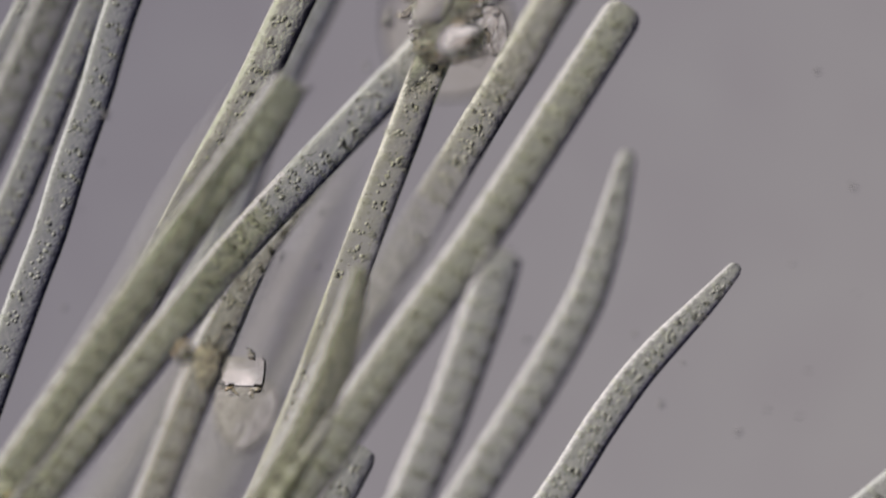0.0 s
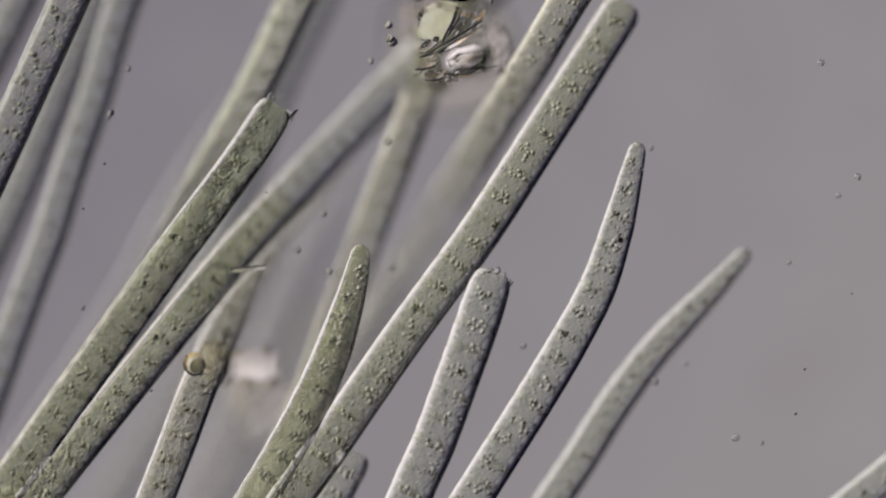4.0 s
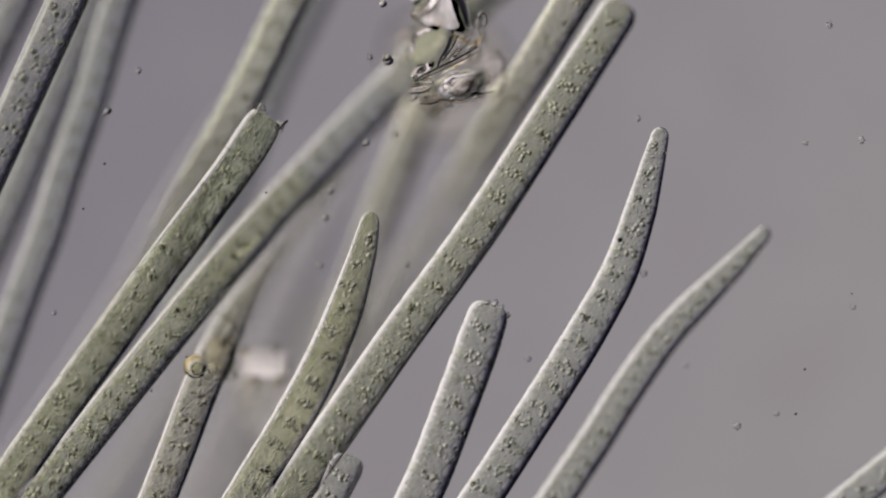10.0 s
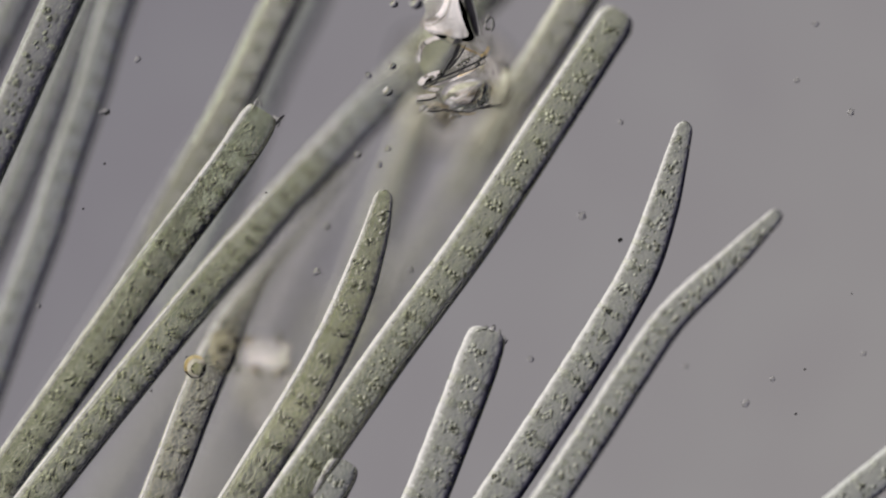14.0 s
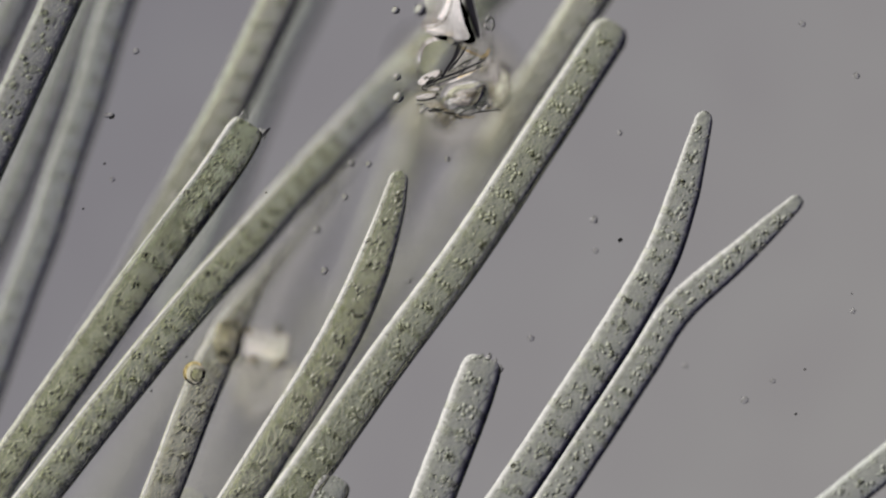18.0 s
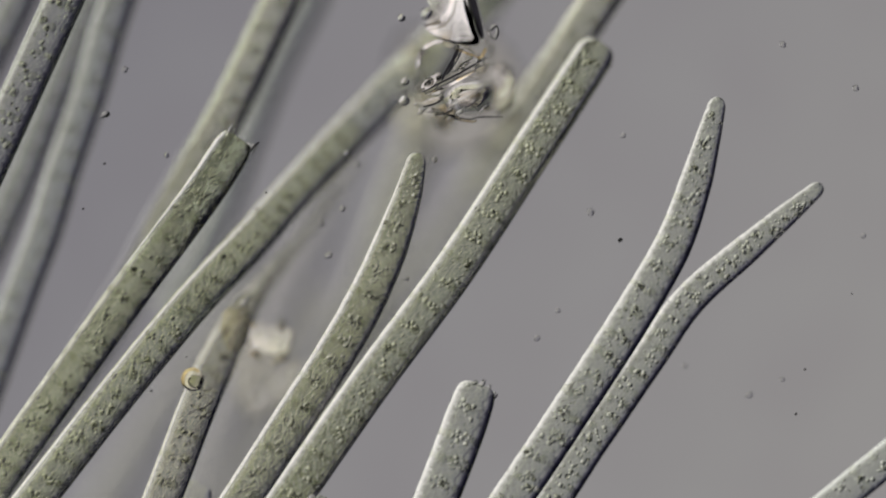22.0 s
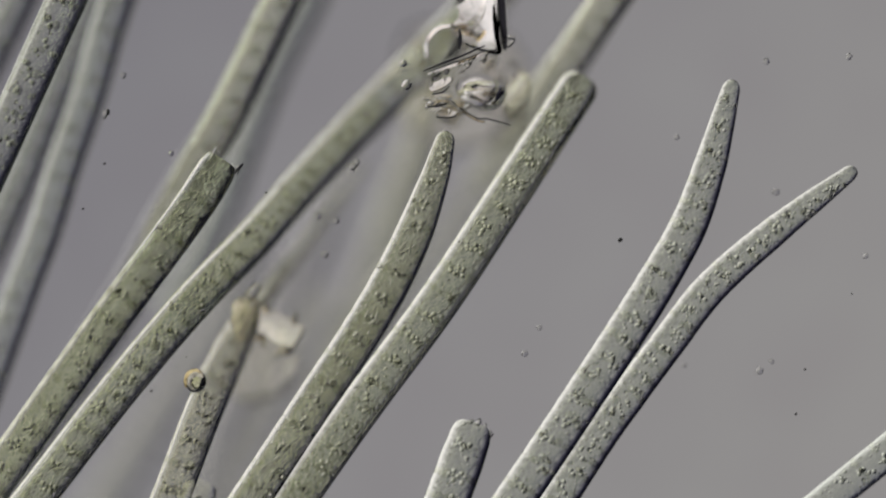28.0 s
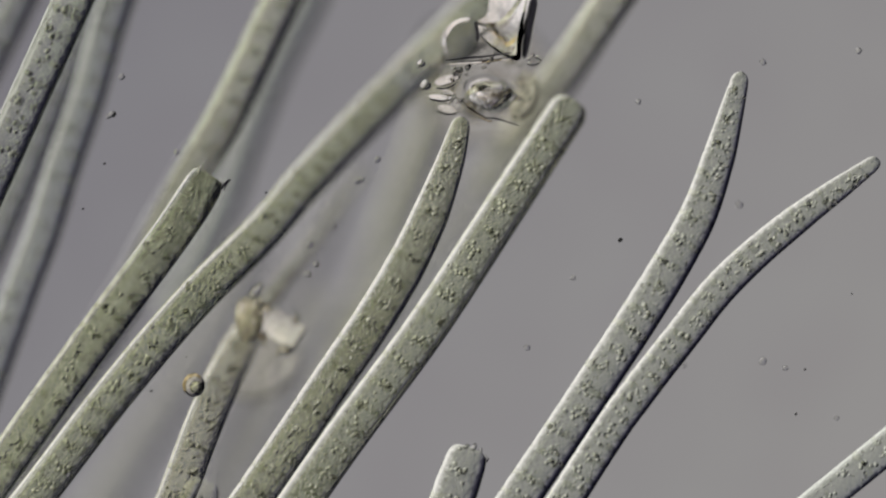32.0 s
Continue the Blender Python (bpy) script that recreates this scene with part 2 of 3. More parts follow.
            r = coarse * (rng.uniform(0.0026, 0.0052) if g < count else rng.uniform(0.0015, 0.0030))
            grain_ball(pits if rng.random() < (0.11 if g < count else 0.30) else bm, line[i] - middle + side * (w * off) + Vector((0, 0, height + r * 0.4)), r, 1.1)
        if len(line) * 4 > b + 20 and n > 0:
            i = int(min(len(line) - 2, (b - 4) / 4))
            w = width / 2000 * width_at(table, b)
            d = (line[min(len(line) - 1, i + 4)] - line[max(0, i - 3)]).normalized()
            side = Vector((d.y, -d.x, 0)).normalized()
            for off in (-0.6, -0.25, 0.1, 0.45):
                off += rng.uniform(-0.12, 0.12)
                if rng.random() < (0.6 if stuff in SHARP else 0.4):
                    grain_ball(band, line[i] - middle + d * rng.uniform(-0.004, 0.004) + side * (w * off) - Vector((0, 0, FLAT * w * (1 - abs(off) ** SQUARE) ** (1 / SQUARE))), rng.uniform(0.15, 0.24) * w, 0.7)
        if len(bm.verts):
            tagged(part("granulation", bm, GRAIN, body), kind="stuff")
        else:
            bm.free()
        if len(band.verts):
            tagged(part("wall_band", band, DUSK, body), kind="stuff")
        else:
            band.free()
        if len(pits.verts):
            tagged(part("relief_pitting", pits, PIT, body), kind="stuff")
        else:
            pits.free()
    return base


# ---- the slide: the evenly lit field below the water film ----
bm = bmesh.new()
for z in (0.0, -0.05):
    bm.faces.new([bm.verts.new((x, y, z)) for x, y in ((-3, -2), (3, -2), (3, 2), (-3, 2))])
v = list(bm.verts)
for i in range(4):
    bm.faces.new((v[i], v[(i + 1) % 4], v[4 + (i + 1) % 4], v[4 + i]))
bmesh.ops.recalc_face_normals(bm, faces=bm.faces)
slide = part("backdrop", bm, SLIDE, None, "", False)
tagged(slide, "evenly lit mauve-grey glass slide under the water film", "slide", kind="structure")

# ---- the filaments, first point at the tip or at the upper end ----
PLAIN = ((0, 1.0), (1, 1.0))
BROAD = ((0, 0.0), (2, 0.22), (6, 0.36), (14, 0.47), (30, 0.54), (60, 0.64), (110, 0.77), (180, 0.92), (300, 1.0))
POINTED = ((0, 0.0), (2, 0.20), (6, 0.33), (14, 0.44), (60, 0.58), (150, 0.80), (280, 0.94), (420, 1.0))
SLIM = ((0, 0.0), (2, 0.22), (6, 0.34), (14, 0.44), (90, 0.66), (190, 0.85), (330, 0.95), (600, 1.0))

# three outlines of the slim filament as it bends outwards, and two of the long crossing one
RIGHT_EARLY = [(1339, 430, 0), (1279, 497, 0), (1177, 604, 0), (1102, 703, 0), (1039, 803, 0), (984, 885, 0), (734, 1253, 0)]
RIGHT_MID = [(1339, 430, 0), (1235, 527, 0), (1122, 627, 0), (1055, 727, 0), (990, 827, 0), (922, 930, 0), (687, 1298, 0)]
RIGHT_LATE = [(1339, 430, 0), (1179, 548, 0), (1067, 648, 0), (986, 748, 0), (908, 848, 0), (838, 948, 0), (618, 1298, 0)]
CROSS_EARLY = [(946, -101, -.16), (731, 116, -.14), (549, 304, -.10), (447, 413, -.065), (342, 538, -.025), (212, 700, -.004), (75, 872, 0), (-60, 1042, 0), (-240, 1268, 0)]
CROSS_LATE = [(966, -101, -.16), (741, 116, -.13), (557, 304, -.08), (469, 405, -.045), (337, 538, -.012), (200, 700, 0), (68, 872, 0), (-65, 1042, 0), (-245, 1270, 0)]
filament("far_left", [(245, -260, -.01), (126, 0, 0), (35, 200, 0), (-20, 320, 0), (-150, 600, 0)], 71, PLAIN, QUIET,
         "grey-green algal filament with coarse granules, sharp", tip="through", grains=(2, 4), coarse=1.3)
filament("corner", [(160, -260, -.13), (40, 0, -.13), (-30, 140, -.13), (-110, 310, -.13)], 60, PLAIN, MURKY,
         "pale grey algal filament deep in the water, out of focus", tip="through", grains=(2, 3))
filament("under_left", [(271, -280, -.14), (161, 0, -.14), (86, 190, -.135), (16, 360, -.13), (-94, 600, -.13)], 58, PLAIN, MURKY,
         "dark grey algal filament lying under a sharper one", tip="through", grains=(3, 5))
filament("left_deep", [(334, -280, -.11), (219, 0, -.11), (167, 170, -.11), (122, 300, -.10), (88, 410, -.10), (50, 510, -.1), (-15, 690, -.1), (-90, 900, -.1)],
         62, PLAIN, HAZY, "grey algal filament out of focus, gently bent", tip="through", grains=(3, 5))
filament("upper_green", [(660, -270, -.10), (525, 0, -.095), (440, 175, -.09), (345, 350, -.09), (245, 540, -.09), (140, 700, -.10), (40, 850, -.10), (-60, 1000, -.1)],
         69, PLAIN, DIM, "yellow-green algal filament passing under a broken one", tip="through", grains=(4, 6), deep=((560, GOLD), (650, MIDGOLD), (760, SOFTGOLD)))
filament("faint_right", [(610, -140, -.2), (545, 10, -.2), (490, 120, -.2), (438, 250, -.2), (390, 380, -.2), (300, 560, -.2)], 58, PLAIN, HAZY,
         "faint grey filament blurred deep in the water", tip="through", grains=(1, 2))
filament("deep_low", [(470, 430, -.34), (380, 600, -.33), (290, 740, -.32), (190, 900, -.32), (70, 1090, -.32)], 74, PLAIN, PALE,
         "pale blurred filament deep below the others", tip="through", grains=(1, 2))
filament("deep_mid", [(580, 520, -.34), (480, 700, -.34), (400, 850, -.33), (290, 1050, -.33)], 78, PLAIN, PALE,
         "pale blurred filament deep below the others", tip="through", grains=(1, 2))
# extra filaments, tinted nearly clear, standing in for haze in the background
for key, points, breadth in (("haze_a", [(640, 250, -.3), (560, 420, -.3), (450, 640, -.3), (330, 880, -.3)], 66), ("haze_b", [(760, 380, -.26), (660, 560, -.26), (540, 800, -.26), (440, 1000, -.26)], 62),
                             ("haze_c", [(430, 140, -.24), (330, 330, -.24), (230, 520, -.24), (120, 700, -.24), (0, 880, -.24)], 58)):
    filament(key, points, breadth, ((0, 0.0), (60, 0.3), (160, 0.75), (300, 1.0)), HAZE_PALE, "pale blurred filament deep below the others", tip="through", grains=(1, 2))
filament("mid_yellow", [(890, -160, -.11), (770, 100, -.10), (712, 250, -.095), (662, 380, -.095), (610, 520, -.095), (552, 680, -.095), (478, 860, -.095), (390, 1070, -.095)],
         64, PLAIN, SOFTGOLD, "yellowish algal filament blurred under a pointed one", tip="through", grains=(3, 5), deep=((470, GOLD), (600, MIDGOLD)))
# upper cells get grey tints: the out-of-focus look put into their colour
filament("long_cross", CROSS_EARLY,
         70, PLAIN, LEAF, "long bent green-grey algal filament, sharp at its lower end", tip="through", cell=38, grains=(5, 8), deep=((560, HAZY), (640, GREY)))
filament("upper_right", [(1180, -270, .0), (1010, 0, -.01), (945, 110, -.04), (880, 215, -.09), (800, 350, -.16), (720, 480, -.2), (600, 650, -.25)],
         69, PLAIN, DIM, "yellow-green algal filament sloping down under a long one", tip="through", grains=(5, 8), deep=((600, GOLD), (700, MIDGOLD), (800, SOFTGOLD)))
filament("beaded", [(640, 240, -.2), (530, 390, -.16), (440, 510, -.095), (390, 600, -.06), (350, 690, -.015), (312, 790, 0), (276, 882, 0), (200, 1080, 0), (130, 1260, 0)],
         68, ((0, 0.0), (4, 0.15), (30, 0.22), (240, 0.30), (340, 0.44), (420, 0.72), (490, 0.92), (560, 1.0)), UMBER, "grey algal filament rising towards its lower end", grains=(6, 9))
filament("broken", [(482, 198, 0), (416, 300, 0), (268, 500, 0), (126, 700, 0), (40, 822, 0), (-110, 1035, 0), (-280, 1280, 0)],
         71, ((0, 0.0), (1, 0.70), (6, 0.84), (22, 0.97), (50, 1.0)), GREEN, "dark green algal filament with a torn open end", tip="torn", grains=(8, 11))
filament("pointed", [(645, 413, 0), (637, 450, 0), (625, 500, 0), (592, 600, 0), (548, 700, 0), (493, 800, 0), (443, 882, 0), (330, 1070, 0), (200, 1280, 0)],
         72, BROAD, OLIVE, "olive algal filament with a curved pointed tip", grains=(7, 10))
filament("long", [(1109, -3, -.045), (979, 201, -.022), (850, 401, -.006), (705, 601, 0), (567, 801, 0), (441, 976, 0), (161, 1370, 0)],
         75, ((0, 0.0), (2, 0.48), (7, 0.70), (14, 0.84), (26, 0.95), (200, 0.99), (500, 1.0)), GREEN, "long straight green-grey algal filament with a rounded end", grains=(8, 11))
filament("blunt", [(868, 497, 0), (834, 600, 0), (798, 700, 0), (761, 800, 0), (724, 882, 0), (646, 1070, 0), (556, 1280, 0)],
         79, ((0, 0.0), (1, 0.52), (5, 0.72), (12, 0.86), (26, 0.94), (70, 1.0)), GREY, "grey algal filament with a blunt end", grains=(8, 11))
filament("curved", [(1138, 242, 0), (1124, 300, 0), (1098, 400, 0), (1064, 500, 0), (1011, 600, 0), (951, 700, 0), (888, 800, 0), (836, 882, 0), (720, 1060, 0), (590, 1260, 0)],
         72, POINTED, GREY, "grey algal filament with a curved pointed tip", grains=(8, 11))
filament("right", RIGHT_EARLY,
         63, SLIM, GREY, "slim grey algal filament with a bent pointed tip", cell=30, grains=(3, 5))
filament("short_low", [(630, 803, 0), (602, 858, 0), (558, 940, 0), (470, 1100, 0)], 62, BLUNT, GREY,
         "grey algal filament, its rounded end just showing", grains=(6, 9))
filament("low_pale", [(362, 852, -.025), (322, 930, -.025), (250, 1060, -.025)], 62, BLUNT, PALE,
         "pale olive algal filament, its rounded end just showing", grains=(4, 6))
filament("right_corner", [(1800, 650, -.06), (1568, 838, -.05), (1500, 893, -.05), (1400, 975, -.05), (1230, 1120, -.05)], 60, PLAIN, HAZY,
         "pale grey algal filament crossing the corner of the field", tip="through", grains=(4, 6))


# ---- small bodies: shards, beads, needles ----
def pillow(name, parent, rim, thick, tilt, material, z=0.0, label="", crisp=5.0, rough=0.0, edge=0.5):
    """A smooth-edged chip over a rounded outline; tilt: how its upper face rises to the right and downwards; edge: how gently its rim thins out, 0 for a sheer broken side."""
    n = len(rim)
    loop = []
    for i in range(n):
        a, b, c, d = (Vector(rim[(i + k) % n]) for k in (-1, 0, 1, 2))
        for k in range(5):
            u = k / 5
            loop.append(0.5 * (2 * b + (c - a) * u + (2 * a - 5 * b + 4 * c - d) * u * u + (3 * b - a - 3 * c + d) * u ** 3))
    mid = sum(loop, Vector((0, 0))) / len(loop)
    bm = bmesh.new()

    def spot(p, r, up):
        q = mid + (p - mid) * (r * (1 + 0.16 * rough * noise.noise(Vector((p.x, p.y, 7.7)) * 0.07)))
        rise = (tilt[0] * (q.x - mid.x) + tilt[1] * (q.y - mid.y)) / 1000
        dome = (1 - min(1, r) ** crisp) ** edge
        h = (thick / 1000 + max(rise, -thick / 1000 * 0.85)) * dome if up else -0.004 * dome
        h *= 1 + rough * noise.noise(Vector((q.x, q.y, thick)) * 0.085)
        return bm.verts.new((q.x / 1000, -q.y / 1000, z + h))

    steps = (0.2, 0.35, 0.5, 0.65, 0.76, 0.85, 0.92, 0.965, 1.0)
    tops = [[spot(p, r, True) for p in loop] for r in steps]
    lows = [[spot(p, r, False) for p in loop] for r in steps[:-1]] + [tops[-1]]
    crown, foot = spot(mid, 0, True), spot(mid, 0, False)
    m = len(loop)
    for rows, hub in ((tops, crown), (lows, foot)):
        for k in range(m):
            bm.faces.new((hub, rows[0][k], rows[0][(k + 1) % m]))
            for a, b in zip(rows, rows[1:]):
                bm.faces.new((a[k], b[k], b[(k + 1) % m], a[(k + 1) % m]))
    bmesh.ops.recalc_face_normals(bm, faces=bm.faces)
    return part(name, bm, material, parent, label, edge > 0)


def lump(name, parent, x, y, rx, ry, turn, material, z=0.0, rough=0.0, label="", flat=0.7):
    """A rounded, slightly uneven body."""
    bm = bmesh.new()
    bmesh.ops.create_uvsphere(bm, u_segments=18, v_segments=10, radius=1)
    ca, sa = math.cos(radians(turn)), math.sin(radians(turn))
    for v in bm.verts:
        v.co *= 1 + rough * noise.noise(v.co * 1.7 + Vector((x, y, 0)) * 0.1)
        a, b, c = v.co.x * rx / 1000, v.co.y * ry / 1000, v.co.z * min(rx, ry) * flat / 1000
        v.co = Vector((x / 1000 + a * ca - b * sa, -y / 1000 + a * sa + b * ca, z + c))
    return part(name, bm, material, parent, label)


def needle(name, parent, points, r, material, z=0.0, label=""):
    """A thin tapered rod or thread along a few points."""
    line = spline([Vector((x / 1000, -y / 1000, z + (q[0] if q else 0))) for x, y, *q in points], 0.006)
    bm = bmesh.new()
    rows = []
    for i, c in enumerate(line):
        d = (line[min(i + 1, len(line) - 1)] - line[max(i - 1, 0)]).normalized()
        side = Vector((-d.y, d.x, 0)).normalized()
        w = r / 1000 * (0.25 + 0.75 * math.sin(math.pi * min(1, (i + 0.6) / len(line))) ** 0.5) * (1 + 0.25 * noise.noise(c * 90))
        rows.append([bm.verts.new(c + side * (w * math.cos(a * math.pi / 3)) + Vector((0, 0, w * math.sin(a * math.pi / 3)))) for a in range(6)])
    for r0, r1 in zip(rows, rows[1:]):
        for k in range(6):
            bm.faces.new((r0[k], r0[(k + 1) % 6], r1[(k + 1) % 6], r1[k]))
    bm.faces.new(rows[0])
    bm.faces.new(rows[-1])
    bmesh.ops.recalc_face_normals(bm, faces=bm.faces)
    return part(name, bm, material, parent, label)


def blade(name, parent, points, breadth, material, z=0.0, label="", slope=0.5):
    """A thin sliver, wedge-shaped across, its thick side towards the right and down, so that it shows as a highlight.
    """
    line = spline([Vector((x / 1000, -y / 1000, z)) for x, y in points], 0.006)
    bm = bmesh.new()
    rows = []
    for i, c in enumerate(line):
        d = (line[min(i + 1, len(line) - 1)] - line[max(i - 1, 0)]).normalized()
        side = Vector((-d.y, d.x, 0)).normalized()
        if side.x * 0.84 - side.y * 0.54 < 0:
            side = -side
        w = breadth / 2000 * (0.3 + 0.7 * math.sin(math.pi * (i + 0.5) / len(line)) ** 0.5) * (1 + 0.2 * noise.noise(c * 80))
        rows.append([bm.verts.new(p) for p in (c - side * w, c + side * w, c + side * w + Vector((0, 0, 2 * w * slope)))])
    for r0, r1 in zip(rows, rows[1:]):
        for k in range(3):
            bm.faces.new((r0[k], r0[(k + 1) % 3], r1[(k + 1) % 3], r1[k]))
    bm.faces.new(rows[0])
    bm.faces.new(rows[-1])
    bmesh.ops.recalc_face_normals(bm, faces=bm.faces)
    return part(name, bm, material, parent, label, False)


def thing(key, name, x, y, z, label, category, group=""):
    ob = new(name)
    ob.location = at(x, y, z)
    THINGS[key] = ob
    return tagged(ob, label, category, group)


# torn wall scraps on two ends (shifts from the tip, x to the right, y down)
torn = THINGS["broken"]
needle("wall_scrap", torn, [(-22, 2), (-14, -17), (-9, -20), (-3, -4)], 2.6, WALL, 0.004)
needle("wall_scrap", torn, [(-16, 0), (-12, -12), (-6, -8)], 1.8, FLOCK, 0.01)
pillow("wall_scrap", torn, [(16, 8), (24, 12), (35, 10), (28, 22), (24, 30), (18, 22)], 7, (0.4, 0.3), WALL, -0.004, crisp=3.0)
needle("wall_scrap", torn, [(20, 26), (28, 14), (37, 8)], 2.2, DARK, 0.002)
frill = THINGS["blunt"]
for k, (dx, dy, r) in enumerate(((-20, 4, 5), (-8, -1, 6), (6, 0, 7), (18, 6, 5), (27, 16, 4))):
    lump("wall_scrap", frill, dx, dy, r, r * 0.6, 30 * k, WALL, 0.008, 0.5)
needle("wall_scrap", frill, [(26, 28), (32, 20), (34, 15)], 1.5, DARK, 0.0)

# ---- the clump of mineral chips above the crossing ----
clump = thing("clump", "mineral_clump", 800, 120, -.015, "clump of translucent grey flakes, dark needles and pale blobs", "mineral clump")
LOOSE = {"ball": [], "truss": [], "needle": [], "chips": [], "blob": [], "thread": [], "loop": []}


def loose(key, ob):
    """Notes a part that shifts by itself within the clump."""
    LOOSE[key].append(ob)


# a grey rounded flake; its bright upper rim and dark edge are added relief shading
loose("ball", pillow("flake", clump, [(-62, -16), (-54, -42), (-28, -56), (4, -48), (8, -22), (-6, 4), (-30, 14), (-54, 8)], 24, (0.09, 0.055), HUSK, -0.07, crisp=1.8, rough=0.06, edge=0.7))
loose("ball", blade("flake_highlight", clump, [(-58, -10), (-54, -32), (-40, -47), (-18, -54), (8, -48)], 9, SPAR, 0.0))
loose("ball", needle("flake_shade", clump, [(12, -40), (6, -20), (-2, -4)], 3.2, DARK, 0.0))
# a little truss of struts; slivers add the highlight of its gilt upper edge
loose("truss", blade("ridge", clump, [(-8, -50), (4, -44), (18, -40)], 9, SPAR, 0.05, "bright edge of a flake", 0.3))
loose("truss", blade("ridge", clump, [(14, -44), (34, -34), (58, -22)], 7, SPAR, 0.055, "bright edge of a flake", 0.3))
loose("truss", blade("ridge", clump, [(12, -38), (32, -28), (56, -17)], 4, AMBERGLASS, 0.05, "gilt edge of a flake", 0.3))
loose("truss", blade("ridge", clump, [(52, -14), (62, -24), (69, -38)], 7, AMBERGLASS, 0.055, "gilt edge of a flake", 0.3))
loose("truss", needle("strut", clump, [(17, -38), (6, -18), (-12, 8), (-16, 24)], 2.3, DARK, 0.03))
loose("truss", needle("strut", clump, [(24, -32), (10, -12), (-6, 6)], 2.0, DARK, 0.03))
loose("truss", pillow("pane", clump, [(4, -6), (22, -30), (44, -20), (26, -10), (8, 2)], 10, (0.3, 0.2), FLOCK, 0.02, crisp=3.0))
loose("needle", needle("needle", clump, [(-52, 33), (-20, 20), (16, 6), (60, -14)], 1.8, DARK, 0.034))
loose("needle", needle("needle", clump, [(-40, 34), (-8, 22), (30, 8), (62, -6)], 1.1, DARK, 0.036))
loose("needle", blade("needle", clump, [(-44, 38), (-8, 26), (30, 12), (62, -2)], 5, SPAR, 0.034, "", 0.3))
loose("needle", blade("needle", clump, [(10, 18), (30, 10), (48, 2)], 5, AMBERGLASS, 0.036, "", 0.3))
# pale chips stacked beside the needle
loose("chips", pillow("chip", clump, [(-60, 26), (-50, 14), (-24, 4), (-20, 12), (-38, 26), (-52, 32)], 8, (0.22, 0.13), SPAR, 0.014, edge=0))
loose("chips", pillow("chip", clump, [(-64, 52), (-46, 46), (-22, 46), (-34, 54), (-54, 58)], 8, (0.20, 0.12), SPAR, 0.014, edge=0))
loose("chips", pillow("chip", clump, [(-50, 36), (-34, 34), (-18, 38), (-30, 42)], 6, (0.2, 0.12), CREAMSPAR, 0.014, edge=0))
loose("chips", pillow("chip", clump, [(-44, 66), (-26, 60), (-6, 66), (-20, 75), (-38, 73)], 6, (0.2, 0.12), CREAMSPAR, 0.012, edge=0))
# thin dark rods along the lower edges of three chips
loose("chips", needle("dark_line", clump, [(-62, 58), (-42, 57), (-22, 50)], 1.8, DARK, 0.018))
loose("chips", needle("dark_line", clump, [(-54, 36), (-36, 32), (-20, 16)], 1.6, DARK, 0.02))
loose("chips", needle("dark_line", clump, [(-44, 76), (-26, 77), (-8, 72)], 1.4, DARK, 0.016))
# a wide wedge added under the clump to brighten the haze round it
pillow("halo_wedge", clump, [(-90, -70), (0, -84), (80, -64), (122, -10), (124, 70), (90, 130), (0, 150), (-80, 120), (-112, 20)], 26, (0.17, 0.10), CREAMSPAR, -0.42, "brightening wedge under the clump", edge=0)
# the large pale blob with a brownish hollow
loose("blob", pillow("blob", clump, [(-16, 46), (0, 26), (34, 18), (62, 26), (66, 54), (48, 76), (8, 78), (-14, 66)], 24, (0.14, 0.085), CREAMSPAR, -0.05, "round pale blob", crisp=2.2, rough=0.04, edge=0.8))
# wedge sliver added as the highlight on the blob's bright side
loose("blob", blade("blob_highlight", clump, [(-8, 70), (-17, 56), (-10, 38), (8, 25), (34, 19)], 13, SPAR, -0.02, "highlight sliver on the blob", 0.4))
loose("blob", lump("hollow", clump, 38, 46, 13, 5, 24, STAIN, -0.03, 0.5, "brownish hollow in the blob"))
loose("blob", pillow("blob", clump, [(62, -10), (84, -16), (102, 6), (104, 50), (82, 74), (66, 50)], 22, (0.20, 0.12), CREAMSPAR, -0.1, "brownish clouded blob", edge=0, rough=0.05))
rubble = random.Random(11)
for k in range(13):
    x, y, r, a = rubble.uniform(10, 112), rubble.uniform(8, 92), rubble.uniform(9, 20), rubble.uniform(0, 6.283)
    loose("blob", pillow("debris_flake", clump, [(x + r * rubble.uniform(0.6, 1.2) * math.cos(a + q * 1.05), y + r * rubble.uniform(0.4, 0.9) * math.sin(a + q * 1.05)) for q in range(6)], 7,
                         (rubble.uniform(-0.12, 0.22), rubble.uniform(-0.08, 0.14)), rubble.choice((CREAMSPAR, CREAMSPAR, SPAR, FLOCK)), rubble.uniform(-0.30, -0.15), edge=0))
loose("thread", needle("thread", clump, [(-28, 72), (-2, 80), (30, 84), (44, 78), (92, 72)], 1.6, DARK, 0.008))
loose("thread", needle("thread", clump, [(-14, 74), (8, 84), (36, 87), (46, 80)], 2.4, AMBER, 0.010))
loose("thread", needle("thread", clump, [(-40, 70), (-24, 76), (4, 82)], 2.0, FLOCK, 0.014))
loose("loop", needle("loop", clump, [(58, -84), (66, -94), (72, -80), (66, -66)], 2.0, CRYSTAL, 0.014))
loose("loop", needle("loop", clump, [(61, -82), (69, -92), (75, -78), (69, -64)], 1.6, DARK, 0.012))
loose("loop", needle("loop", clump, [(56, -82), (60, -72), (68, -68)], 2.2, MILK, 0.016))
loose("loop", needle("loop", clump, [(66, -60), (72, -54), (66, -46)], 1.6, FLOCK, 0.014))
crumbs = random.Random(4)
